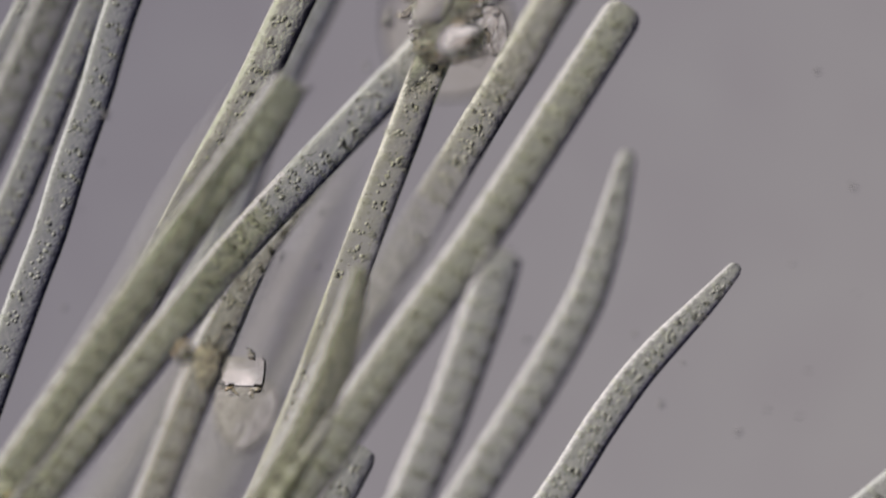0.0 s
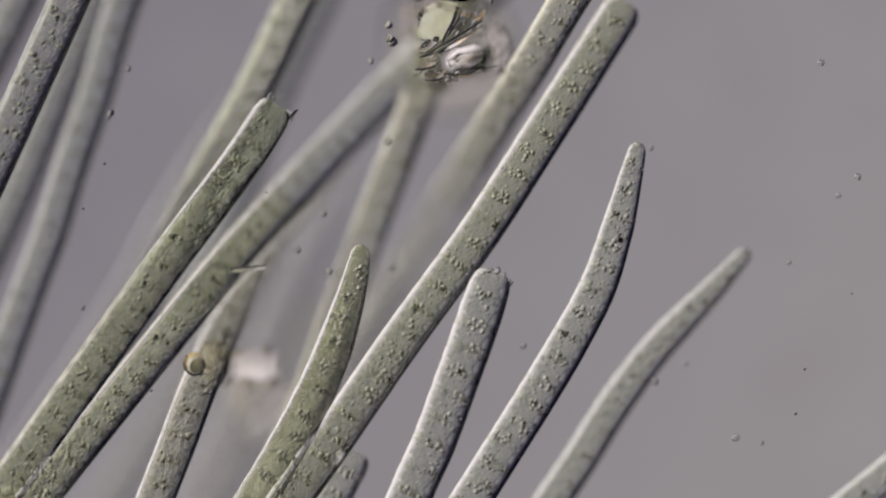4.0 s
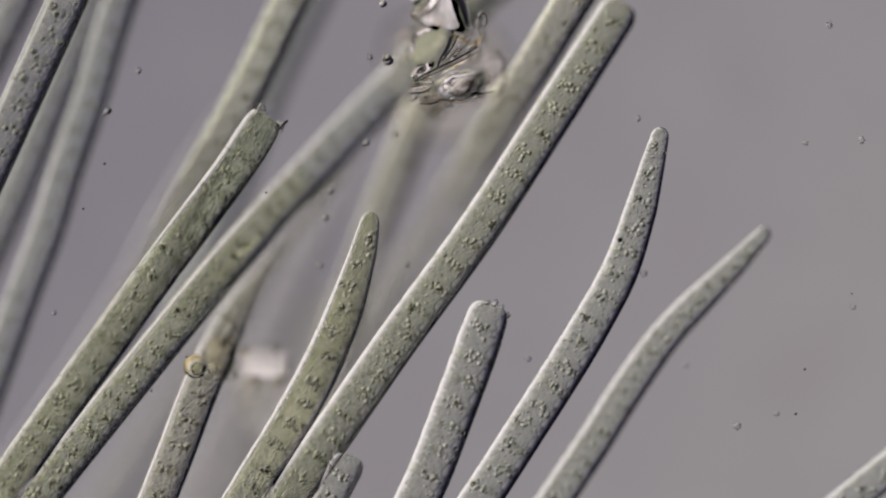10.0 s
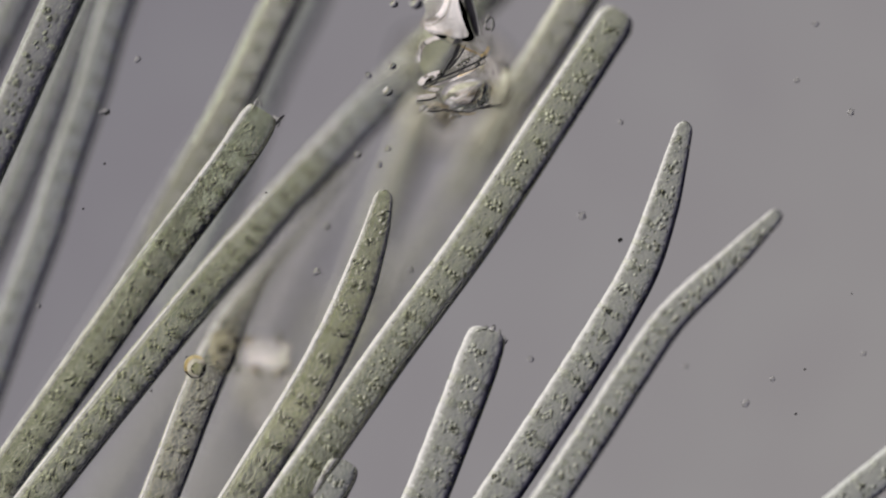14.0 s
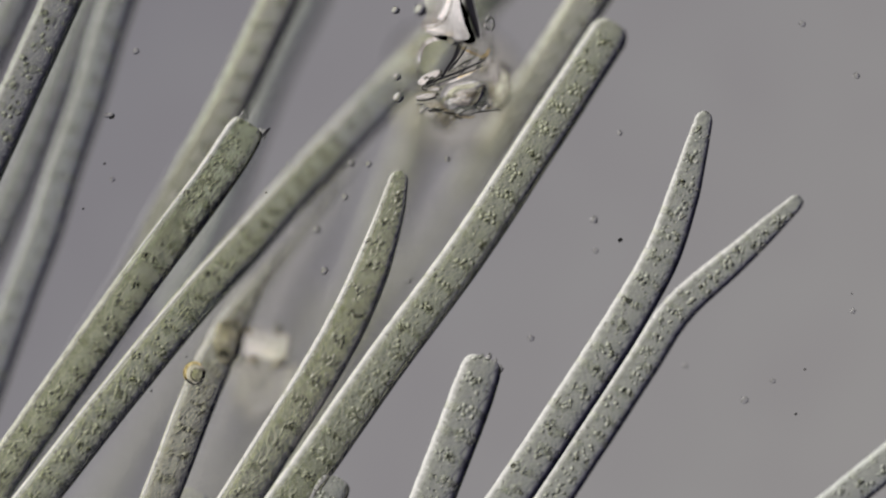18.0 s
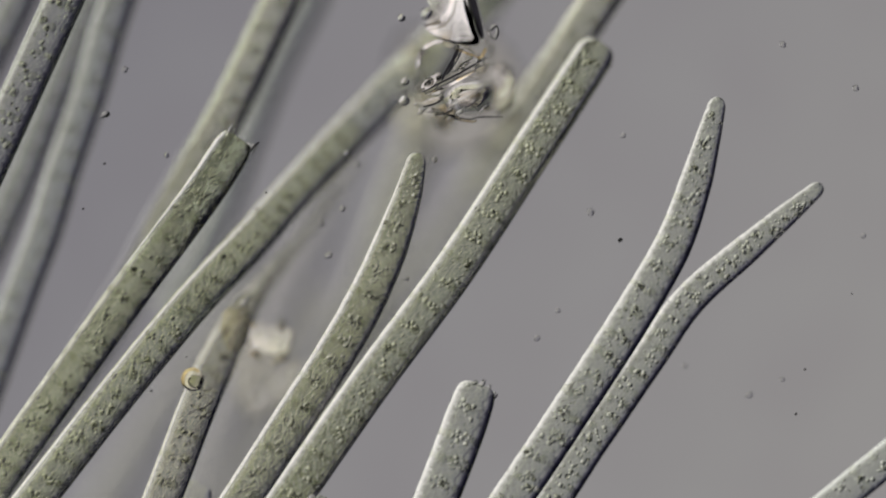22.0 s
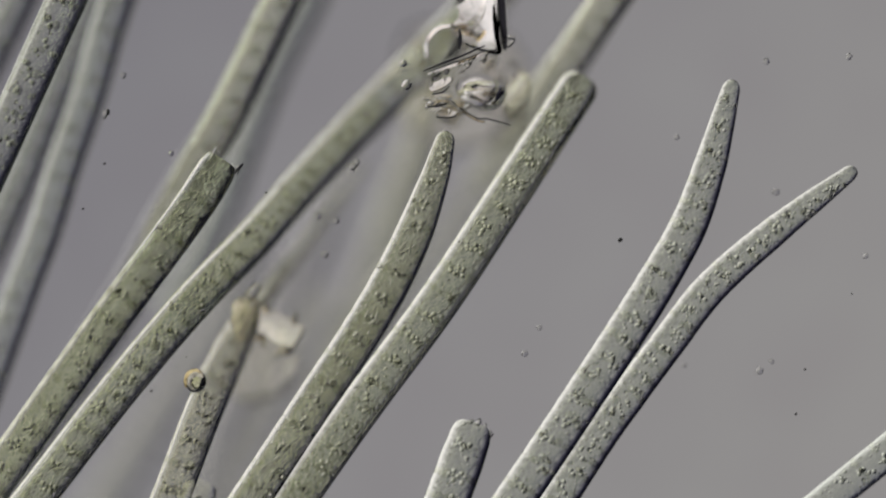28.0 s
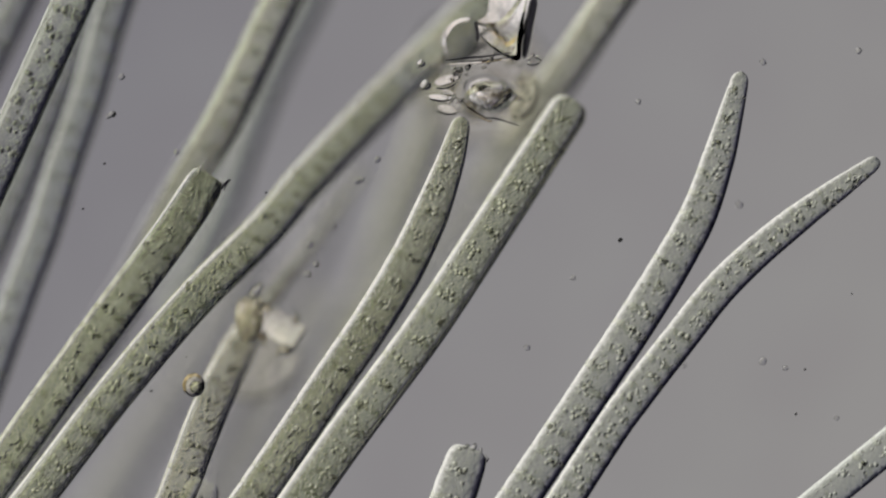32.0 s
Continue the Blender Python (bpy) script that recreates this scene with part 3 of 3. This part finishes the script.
for k in range(34):
    a, d = crumbs.uniform(0, 6.283), crumbs.uniform(0.6, 1.0)
    lump("crumb", clump, 2 + 92 * d * math.cos(a), 14 + 84 * d * math.sin(a), crumbs.uniform(7, 18), crumbs.uniform(5, 12), crumbs.uniform(0, 180),
         crumbs.choice((FLOCK, FLOCK, HUSK, CREAM)), crumbs.uniform(-0.24, -0.10), 0.8)
# small clear grains added as glints along the needle
for k in range(20):
    u = crumbs.uniform(0, 1)
    lump("glint_grain", clump, -50 + 110 * u + crumbs.gauss(0, 3), 30 - 44 * u + crumbs.gauss(0, 5), crumbs.uniform(3, 7), crumbs.uniform(2, 4), crumbs.uniform(0, 60),
         crumbs.choice((CRYSTAL, CRYSTAL, CREAMSPAR, SPAR)), 0.03, 0.5)
# and along the thread
for k in range(14):
    u = crumbs.uniform(0, 1)
    lump("glint_grain", clump, -60 + 130 * u + crumbs.gauss(0, 4), 66 + 18 * math.sin(3 * u) + crumbs.gauss(0, 5), crumbs.uniform(3, 9), crumbs.uniform(2, 5), crumbs.uniform(-40, 40),
         crumbs.choice((CRYSTAL, CREAM, FLOCK, SPAR)), 0.012, 0.5)

plate = thing("plate", "crystal_plate", 795, 20, -.03, "clear white crystal plate with a dark right edge", "crystal")
pillow("pane", plate, [(-50, 28), (-40, 2), (-48, -30), (-42, -66), (16, -72), (30, -30), (36, 20), (46, 54), (20, 58), (-18, 50)], 28, (0.36, 0.22), SPAR, edge=0)
blade("ridge", plate, [(-50, 25), (-22, 16), (-8, 0), (0, -28), (6, -60)], 9, SPAR, 0.03, "", 0.3)
needle("crease", plate, [(-46, 33), (-18, 24), (-1, 5), (7, -26)], 1.2, STAIN, 0.03)
# opaque dark strip along the plate's right side
pillow("dark_edge", plate, [(20, -54), (33, -56), (45, -12), (54, 28), (55, 46), (47, 44), (34, 6)], 24, (0.0, 0.0), DARK, 0.02, "dark right edge", crisp=4.0)
# wedge sliver added as a glint along the dark strip
blade("edge_glint", plate, [(14, -50), (26, 4), (40, 46)], 5, SPAR, 0.03, "", 0.3)

for key, x, y, r, z in (("drop_a", 700, 14, 7, 0), ("drop_b", 742, 14, 11, -.03), ("drop_c", 697, 130, 7, 0), ("drop_d", 697, 168, 9, .005)):
    drop = thing(key, "oil_droplet", x, y, z, "small round droplet beside the mineral clump", "droplet", "droplets by the clump")
    lump("drop", drop, 0, 0, r, r * 0.9, 20, CRYSTAL, 0, 0.25, flat=0.95)
    # dark rod added as the droplet's shaded lower right side
    needle("shade_rim", drop, [(r * 0.95, -r * 0.3), (r * 0.85, r * 0.5), (r * 0.2, r * 0.95), (-r * 0.5, r * 0.8)], r * 0.22, DARK, r * 0.0003)

# ---- the crystal block and the cream flake by the beaded filament ----
block = thing("block", "crystal_block", 470, 648, -.09, "pale pinkish-white crystal block among the filaments", "crystal")
pillow("block_body", block, [(-42, -25), (-36, -28), (30, -25), (38, -21), (41, -14), (38, 18), (34, 25), (26, 27), (-34, 25), (-42, 20), (-45, 12), (-46, -16)], 17, (0.19, 0.11), SPAR, edge=0)
# this crust is tilted as a wedge to brighten the cream haze there
pillow("crust", block, [(-60, 20), (-20, 4), (40, 20), (66, 60), (40, 120), (-10, 150), (-50, 110)], 26, (0.20, 0.12), CREAMSPAR, -0.2, "cream haze under the block, built as a wedge", edge=0, rough=0.05)
cream = thing("cream", "mineral_flake", 388, 640, -.045, "cream-coloured mineral flake stuck to a filament", "mineral flake")
pillow("flake", cream, [(-22, -30), (8, -40), (26, -22), (18, 26), (-6, 44), (-26, 18)], 20, (0.3, 0.2), CREAM, 0.0, crisp=2.2, rough=0.4)
lump("crust", cream, 10, -46, 20, 9, 50, HUSK, 0.0, 0.4)
for k in range(20):
    a = crumbs.uniform(0, 6.283)
    host = crumbs.choice((block, cream))
    rx, ry = (48, 36) if host is block else (26, 40)
    lump("crumb", host, rx * math.cos(a) + crumbs.gauss(0, 5), ry * math.sin(a) + crumbs.gauss(0, 5), crumbs.uniform(4, 11), crumbs.uniform(3, 7), crumbs.uniform(0, 180),
         crumbs.choice((CREAM, HUSK, CREAM, AMBER, CRYSTAL)), crumbs.uniform(-0.03, 0.02), 0.8)
bead = thing("bead", "round_spore", 346, 650, .0, "small round spore with an amber highlight on a filament's side", "spore")
lump("shell", bead, 0, 0, 20, 20, 0, CREAM, 0.0, 0.12, flat=0.7)
# an amber sliver and a dark rod add the shell's lit and shaded sides
blade("shell_shading", bead, [(-15, 12), (-18, 0), (-13, -13), (0, -19), (12, -14)], 7, AMBERGLASS, 0.012, "amber highlight on the upper left", 0.4)
lump("core", bead, 5, 4, 12, 11, 0, GREY, 0.012, 0.45)
needle("shell_shading", bead, [(-16, 8), (-8, 18), (6, 19), (17, 9)], 1.2, DARK, 0.008)
corner_chip = thing("corner_chip", "mineral_chip", 22, 872, -.035, "small bright mineral chip beside a filament", "mineral chip")
pillow("chip", corner_chip, [(-24, -8), (-6, -16), (16, -12), (20, 6), (2, 18), (-20, 12)], 18, (0.5, 0.3), CRYSTAL, crisp=4.0)
lump("crust", corner_chip, 6, 8, 14, 7, 20, AMBER, 0.012, 0.4)
splinter = thing("splinter", "splinter", 428, 498, .02, "thin straight mineral splinter", "splinter")
needle("shaft", splinter, [(-33, -13), (0, 0), (30, 13)], 1.3, DARK)
blade("bright_edge", splinter, [(-30, -8), (0, 5), (28, 16)], 7, SPAR, 0.0, "", 0.3)

# ---- drifting particles: rows of (seconds, x, y), radius, depth ----
DRIFT = (
    ((0, 690, 235), (6, 680, 253), (9, 655, 252), (13, 637, 268), (19, 620, 290), (23, 615, 270), (28, 625, 295), (32, 632, 320), 7, -.01),
    ((0, 715, 210), (6, 743, 222), (9, 708, 233), (13, 692, 255), (19, 645, 292), (23, 632, 290), (28, 632, 288), (32, 640, 318), 6, -.015),
    ((0, 1500, 330), (3, 1515, 322), (6, 1525, 288), (9, 1530, 256), (13, 1504, 217), (17, 1520, 142), (19, 1512, 131), (23, 1515, 160), (28, 1503, 100), (32, 1520, 90), 6, -.004),
    ((0, 1440, 130), (3, 1455, 107), (6, 1450, 120), (9, 1470, 44), (13, 1449, 43), (17, 1427, 40), (23, 1378, 87), (32, 1350, 110), 6, -.012),
    ((0, 1350, 720), (1, 1310, 756), (6, 1372, 786), (9, 1376, 759), (13, 1367, 671), (19, 1368, 675), (23, 1387, 667), (28, 1365, 640), (32, 1390, 652), 5, 0),
    ((0, 1300, 762), (6, 1302, 778), (9, 1302, 768), (13, 1320, 716), (17, 1316, 713), (19, 1320, 703), (23, 1327, 697), (28, 1344, 657), (32, 1350, 640), 7, -.012),
    ((0, 190, 206), (6, 195, 200), (13, 185, 197), (19, 195, 205), (23, 184, 202), (28, 187, 201), (32, 197, 203), 8, -.006),
    ((0, 500, 455), (3, 525, 437), (6, 530, 458), (9, 570, 385), (13, 580, 398), (19, 560, 407), (23, 570, 390), (28, 563, 382), (32, 548, 433), 7, -.006),
    ((0, 690, 490), (6, 700, 470), (9, 715, 468), (13, 727, 475), (17, 725, 490), (19, 721, 500), (25, 715, 480), (32, 560, 468), 6, -.006),
    ((0, 560, 470), (3, 580, 480), (6, 585, 478), (9, 572, 468), (13, 560, 480), (17, 572, 482), (19, 577, 474), (25, 585, 440), (32, 545, 486), 7, -.01),
    ((0, 1120, 590), (6, 1158, 205), (13, 1103, 215), (17, 1096, 227), (19, 1100, 240), (23, 1107, 240), (28, 1198, 243), (32, 1130, 180), 5, -.01),
    ((0, 650, 120), (3, 658, 114), (6, 652, 98), (13, 655, 110), (19, 607, 368), (23, 606, 370), (28, 595, 390), (32, 590, 400), 6, 0),
    ((0, 1165, 712), (3, 1166, 707), (6, 1135, 560), (9, 1158, 518), (13, 1030, 380), (17, 1040, 390), (19, 1060, 385), (23, 1042, 370), (28, 1372, 340), (32, 1308, 362), 7, -.02),
    ((0, 930, 600), (6, 925, 620), (13, 940, 640), (17, 935, 602), (19, 945, 598), (23, 950, 600), (28, 928, 626), (32, 932, 615), 6, -.004),
    ((0, 1505, 335), (6, 1480, 375), (13, 1530, 630), (19, 1508, 520), (25, 1548, 365), (32, 1480, 740), 5, -.006),
    ((0, 575, 380), (6, 572, 378), (13, 640, 300), (19, 800, 282), (25, 700, 285), (28, 648, 200), (32, 668, 283), 6, -.004),
    ((0, 120, 545), (6, 150, 545), (13, 60, 560), (19, 234, 290), (23, 300, 275), (28, 303, 272), (32, 313, 270), 5, -.004),
    ((0, 1395, 466), (6, 1400, 462), (13, 1440, 120), (19, 1010, 500), (23, 985, 553), (28, 955, 580), (32, 1015, 492), 5, -.01),
    ((0, 1205, 640), (6, 1215, 645), (19, 1213, 648), (32, 1210, 646), 5, -.03),
    ((0, 120, 40), (6, 245, 135), (19, 240, 90), (23, 218, 130), (28, 218, 133), (32, 216, 136), 6, -.01),
)
for k, (*path, r, z) in enumerate(DRIFT):
    mote = thing("mote%d" % k, "water_particle", path[0][1], path[0][2], z, "tiny clear particle adrift in the water", "particle", "drifting particles")
    if k == 6:
        lump("grain", mote, 0, 0, 10, 4, 30, DROP, 0, 0.5)
        lump("grain", mote, 5, 1, 5, 3, 50, SPECK, 0.002, 0.4)
    else:
        lump("grain", mote, 0, 0, r, r * 0.8, 40 * k, MOTE, 0, 0.5)

# dust of the optics, set near the focal plane so that it stays sharp
for x, y, r in ((1098, 425, 4.2), (1425, 654, 2.2), (1409, 733, 2.4), (185, 290, 2.2), (147, 370, 2.0), (471, 341, 2.0), (268, 692, 2.2), (1508, 520, 1.6), (330, 632, 1.6), (40, 800, 1.5)):
    dust = thing("dust%d" % x, "dust_speck", x, y, .008, "tiny dark dust speck of the optics", "dust", "dust specks")
    lump("speck", dust, 0, 0, r * 1.15, r * 0.8, 30, SPECK, 0, 0.3)
    if r > 4:
        # clear bead added as a glint on the largest speck
        lump("glint", dust, -1.5, -1.5, 1.6, 1.2, 30, DROP, 0.003, 0)


def glide(key, rows):
    """Keys a thing by rows of (seconds, shift to the right, shift down, turn, rise) from where it was built."""
    ob = THINGS[key]
    home = ob.location.copy()
    k = (STAND - (home.z - FOCAL)) / STAND / 1000
    keyed = []
    for t, dx, dy, *more in rows:
        turn, rise = (*more, 0, 0)[:2]
        keyed.append((t, pose(home.x + dx * k, home.y - dy * k, home.z + rise * DEEP, 0, 0, turn)))
    walk(ob, keyed)


def bend(key, rows):
    """Keys the cells of a filament, each a stiff piece, along changing lines: rows of (seconds, points, how far it has crept ahead)."""
    home = HOMES[key]
    lines = [(t, spline([at(*p) - home for p in points], 0.004), ahead / 1000) for t, points, ahead in rows]
    for ob, s in CELLS[key]:
        d0 = along(LINES[key], s)[1]
        keyed = []
        for t, line, ahead in lines:
            p, d = along(line, s - ahead)
            keyed.append((t, Matrix.Translation(p) @ d0.rotation_difference(d).to_matrix().to_4x4()))
        walk(ob, keyed)


def sway(key, x, y, rows):
    """Keys loose parts of the clump by rows of (seconds, shift to the right, shift down, turn, rise) about a place in it."""
    for ob in LOOSE[key]:
        walk(ob, [(t, pose((x + dx) / 1000, -(y + dy) / 1000, sum(rise) * DEEP, 0, 0, turn) @ pose(-x / 1000, y / 1000, 0)) for t, dx, dy, turn, *rise in rows])


def between(a, b, u):
    """Points part of the way between two lines of as many points."""
    return [tuple(m + (n - m) * u for m, n in zip(p, q)) for p, q in zip(a, b)]


def motions():
    glide("far_left", [(0, -8, -25), (3, -2, -12), (6, 0, 0), (9, 1, -14), (11, -7, -10), (13, -11, -7), (16.5, -18, 0), (19, -18, 0),
                       (23, -19, 14), (25.5, -16, 14), (27.5, -13, 8), (32, -9, 27)])
    glide("corner", [(0, 30, 0), (2, 0, 0), (32, -8, 10)])
    glide("under_left", [(0, 16, 0), (6, 8, 0), (32, 2, 5)])
    glide("left_deep", [(0, 8, 0), (6, 0, 0), (19, -8, 0), (25, -9, 0), (32, -10, 0)])
    glide("upper_green", [(0, 3, 0), (6, 0, 0), (13, -22, 4), (17, -32, 6), (25, -29, 8), (32, -30, 10)])
    glide("faint_right", [(0, 25, 0), (6, 15, 0), (17, 0, 0), (32, 0, 0)])
    glide("deep_low", [(0, 0, 0), (32, -10, 0)])
    glide("deep_mid", [(0, 0, 0), (32, 10, 0)])
    glide("mid_yellow", [(0, 0, 0), (6, 4, 0, 0, -.03), (13, 16, 0, 0, -.12), (19, 26, 0, 0, -.19), (32, 40, 0, 0, -.22)])
    glide("upper_right", [(0, -28, 0), (0.4, -20, 0), (3, -4, 0), (6, 0, 0, 0, -.01), (13, 14, 0, -.6, -.045), (19, 50, 0, -1.8, -.065), (25, 82, 0, -2.8, -.075), (32, 98, 0, -3.3, -.08)])
    glide("beaded", [(0, 6, -20), (6, 0, 0), (13, -2, 18), (19, -4, 28), (25.5, 3, 40), (32, 12, 55)])
    glide("broken", [(0, 37, -52), (0.5, 36, -50), (1, 26, -36), (2, 20, -29), (3, 15, -21), (6, 0, 0), (9, -7, 7), (11, -9, 6), (13, -11, -2),
                     (14.5, -17, -2), (16.5, -30, 9), (19, -45, 27), (21, -56, 39), (23, -63, 52), (25.5, -77, 66), (28, -87, 84), (30, -98, 97), (32, -110, 111)])
    glide("pointed", [(0, -6, 58, 0.4), (1, -6, 48, 0.4), (3, -5, 30, 0.3), (6, 0, 0, 0.2), (9, 8, -27, 0), (11, 19, -48, -.2), (13, 30, -68, -.5), (14.5, 41, -81, -.7),
                      (16.5, 55, -98, -1), (19, 71, -120, -1.3), (21, 87, -137, -1.6), (23, 105, -148, -1.8), (25.5, 126, -165, -2.1), (28, 147, -181, -2.4), (30, 161, -195, -2.6), (32, 174, -206, -2.9)])
    glide("long", [(0, 0, 17), (1, 1, 17), (3, 2, 11), (6, 0, 0), (9, -3, 4, -.1), (11, -4, 10, -.2), (13, -7, 18, -.3), (14.5, -9, 24, -.35), (16.5, -13, 33, -.4), (19, -23, 52, -.45), (21, -36, 69, -.45),
                   (23, -49, 88, -.45), (25.5, -59, 112, -.5), (28, -72, 138, -.55), (30, -82, 158, -.55), (32, -91, 180, -.5)])
    glide("blunt", [(0, 23, -53), (1, 19, -38), (3, 12, -23), (6, 0, 0), (9, 1, 29, -.5), (11, 4, 52, -1), (13, 1, 73, -1.4), (14.5, -3, 92, -1.4), (16.5, -6, 116, -1.4), (19, -12, 148, -1.4), (21, -19, 170, -1.4),
                    (23, -20, 195, -1.4), (25.5, -22, 223, -1.4), (28, -27, 251, -1.4), (30, -32, 273, -1.4), (32, -35, 295, -1.4)])
    glide("curved", [(0, -28, 25), (1, -22, 24), (3, -11, 15), (6, 0, 0), (8, 9, -13, -.1), (9, 18, -17, -.3), (10, 34, -17, -.5), (11, 47, -17, -.7), (13, 68, -21, -.9), (14.5, 80, -31, -1), (17, 103, -43, -1.1),
                     (19, 119, -49, -1.1), (21, 130, -63, -1.1), (23, 139, -76, -1.1), (25.5, 151, -87, -1.1), (28, 160, -101, -1), (30, 166, -109, -1), (32, 175, -115, -1)])
    glide("right", [(0, -32, 38, 0, -.07), (1, -24, 34, 0, -.068), (3, -14, 19, 0, -.064), (6, 0, 0, 0, -.06), (9, 16, -20, 0, -.055), (11, 34, -31, 0, -.048), (13, 40, -48, 0, -.040),
                    (17, 73, -76, 0, -.024), (19, 90, -86, 0, -.018), (21, 108, -98, 0, -.013), (23, 127, -108, 0, -.010), (25.5, 151, -119, 0, -.006), (28, 177, -132, 0, -.003), (30, 196, -141, 0, 0), (32, 217, -148, 0, 0)])
    bend("right", [(0, RIGHT_EARLY, 0), (6, RIGHT_EARLY, 0), (11, between(RIGHT_EARLY, RIGHT_MID, 0.28), 0), (14, between(RIGHT_EARLY, RIGHT_MID, 0.52), 0), (17, between(RIGHT_EARLY, RIGHT_MID, 0.9), 0), (19, between(RIGHT_MID, RIGHT_LATE, 0.08), 0), (25, between(RIGHT_MID, RIGHT_LATE, 0.55), 0), (32, RIGHT_LATE, 0)])
    bend("long_cross", [(t, between(CROSS_EARLY, CROSS_LATE, max(0, t - 10) / 22), 10 * (t - 6)) for t in (0, 6, 12, 18, 25, 32)])
    glide("short_low", [(0, 14, -14, 0, -.06), (3, 4, -5, 0, -.03), (6, 0, 0, 0, -.02), (13, -14, 8), (17, -26, 34), (19, -36, 50), (23, -60, 85), (32, -110, 150)])
    glide("low_pale", [(0, -30, 60), (13, -20, 40), (17, -14, 20), (23, -5, 2), (32, 6, -2)])
    glide("right_corner", [(0, 20, 6), (6, 0, 0), (13, 0, -8, 0, .01), (19, -4, -18, 0, .02), (25, -4, -30, 0, .03), (32, 0, -50, 0, .04)])

    glide("clump", [(0, -14, -95), (0.4, -14, -92), (1, -8, -78), (3, -8, -74), (6, -12, -42), (9, -18, -24), (11, -13, -16), (13, -4, -4), (17, 0, 0), (21, -4, 2), (25, 2, 2), (27.5, 8, -8), (28, 10, -8), (30, 30, -13), (32, 48, -16)])
    sway("ball", -30, -22, [(0, 4, 10, 0), (6, 4, 8, 0), (17, 0, 0, 0), (21, 0, 2, 0), (25, 12, 18, 6), (27.5, 2, -4, 20), (28, 0, -7, 20), (32, -6, -9, 26)])
    sway("truss", 4, 8, [(0, 6, 4, 8), (3, 6, 4, 8), (6, 6, 8, 9), (9, 6, 4, 6), (13, 2, 0, 2), (17, 0, 0, 0), (21, 0, 2, 2), (25, 2, 8, 20), (27.5, -7, -14, 4, -.05), (28, -9, -18, 0, -.05), (30, -8, -16, -8, -.05), (32, -3, -13, -16, -.05)])
    sway("needle", 4, 8, [(0, 6, 4, 8), (3, 6, 4, 8), (6, 6, 8, 9), (9, 6, 4, 6), (13, 2, 0, 2), (17, 0, 0, 0), (21, 0, 2, 2), (25, 2, 8, 20), (27.5, -7, -14, 4), (28, -9, -18, 0), (30, -8, -16, -8), (32, -3, -13, -16)])
    sway("chips", -40, 30, [(0, 4, 12, 0), (6, 4, 12, 0), (13, 2, 4, 0), (17, 0, 0, 0), (21, 4, 3, 6), (25, 24, 18, 22), (28, 9, 20, -4), (32, -20, 20, -14)])
    sway("blob", 28, 48, [(0, 8, 4, 0), (6, 10, 2, 0), (13, 4, 0, 0), (17, 0, 0, 0), (21, 4, 0, -4), (25, 24, 0, -10), (28, 19, 4, -22), (32, -6, 14, -26)])
    sway("thread", 10, 80, [(0, 4, 0, 0), (6, 6, -4, 6), (17, 0, 0, 0), (23, 10, 6, -8), (25, 18, 8, -14), (28, 10, 8, -22), (32, -14, 14, -24)])
    sway("loop", 66, -76, [(0, 8, 14, 0), (6, 6, 22, 0), (17, 0, 0, 0), (21, 10, 14, -10), (25, 16, 26, -20), (28, 20, 40, -60), (32, 28, 80, -80)])
    glide("plate", [(0, -14, -105), (1, -8, -95), (3, -8, -85), (6, -16, -44), (9, -20, -24), (13, -5, -6), (17, 0, 0), (21, 4, 2), (25, 25, 6), (28, 56, 14, -10), (30, 80, 18, -18), (32, 104, 20, -24)])
    glide("drop_a", [(0, -10, 12), (3, -5, 44), (6, -34, -10), (9, -28, -8), (13, -6, -8), (17, 0, 0), (23, 18, 18), (28, 110, -20), (32, 150, -22)])
    glide("drop_b", [(0, 0, -30), (6, -5, -20), (13, -6, -12), (17, 0, 0), (23, 20, 10), (28, 70, -18), (32, 100, -30)])
    glide("drop_c", [(0, -10, -90), (3, -5, -80), (6, -12, -28), (9, -14, -30), (13, -4, -18), (17, 0, 0), (19, 12, 10), (23, 20, 14), (28, 16, -18), (32, 48, -18)])
    glide("drop_d", [(0, -10, -124), (3, -2, -112), (6, -8, -66), (9, -10, -68), (13, -12, -14), (17, 0, 0), (19, 13, 8), (23, 18, 10), (28, 22, -18), (32, 56, -18)])
    glide("block", [(0, -36, 8), (1, -26, -6), (6, -8, 4), (9, 0, 0), (13, 8, -16, -4), (19, 5, -40, -8, .015), (25, 20, -54, -16, .025), (28, 27, -64, -26, .03), (32, 29, -66, -28, .03)])
    glide("cream", [(0, -14, 10), (6, -2, 2), (13, 8, -14), (19, 20, -40), (25, 40, -72), (32, 55, -76)])
    glide("bead", [(0, -16, -28), (0.5, -14, -24), (1, 0, -10), (3, -2, -8), (6, 0, 0), (13, 0, -1), (19, -2, 14), (23, -5, 23), (28, 0, 24), (32, -2, 32)])
    glide("corner_chip", [(0, -2, -8), (6, -6, 10), (19, -18, 16), (32, -24, 20)])
    glide("splinter", [(0, -10, -10), (0.7, -4, 0), (1, -2, 4), (2, 8, -10, 12), (3, 12, -18, 22), (6, 14, -43, 40), (9, 2, -56, 60, -.06), (13, -4, -64, 70, -.16), (19, -12, -72, 70, -.24), (32, -20, -70, 70, -.3)])
    for k, (*path, r, z) in enumerate(DRIFT):
        glide("mote%d" % k, [(t, x - path[0][1], y - path[0][2], 40 * math.sin(k + 0.3 * t)) for t, x, y in path])


motions()
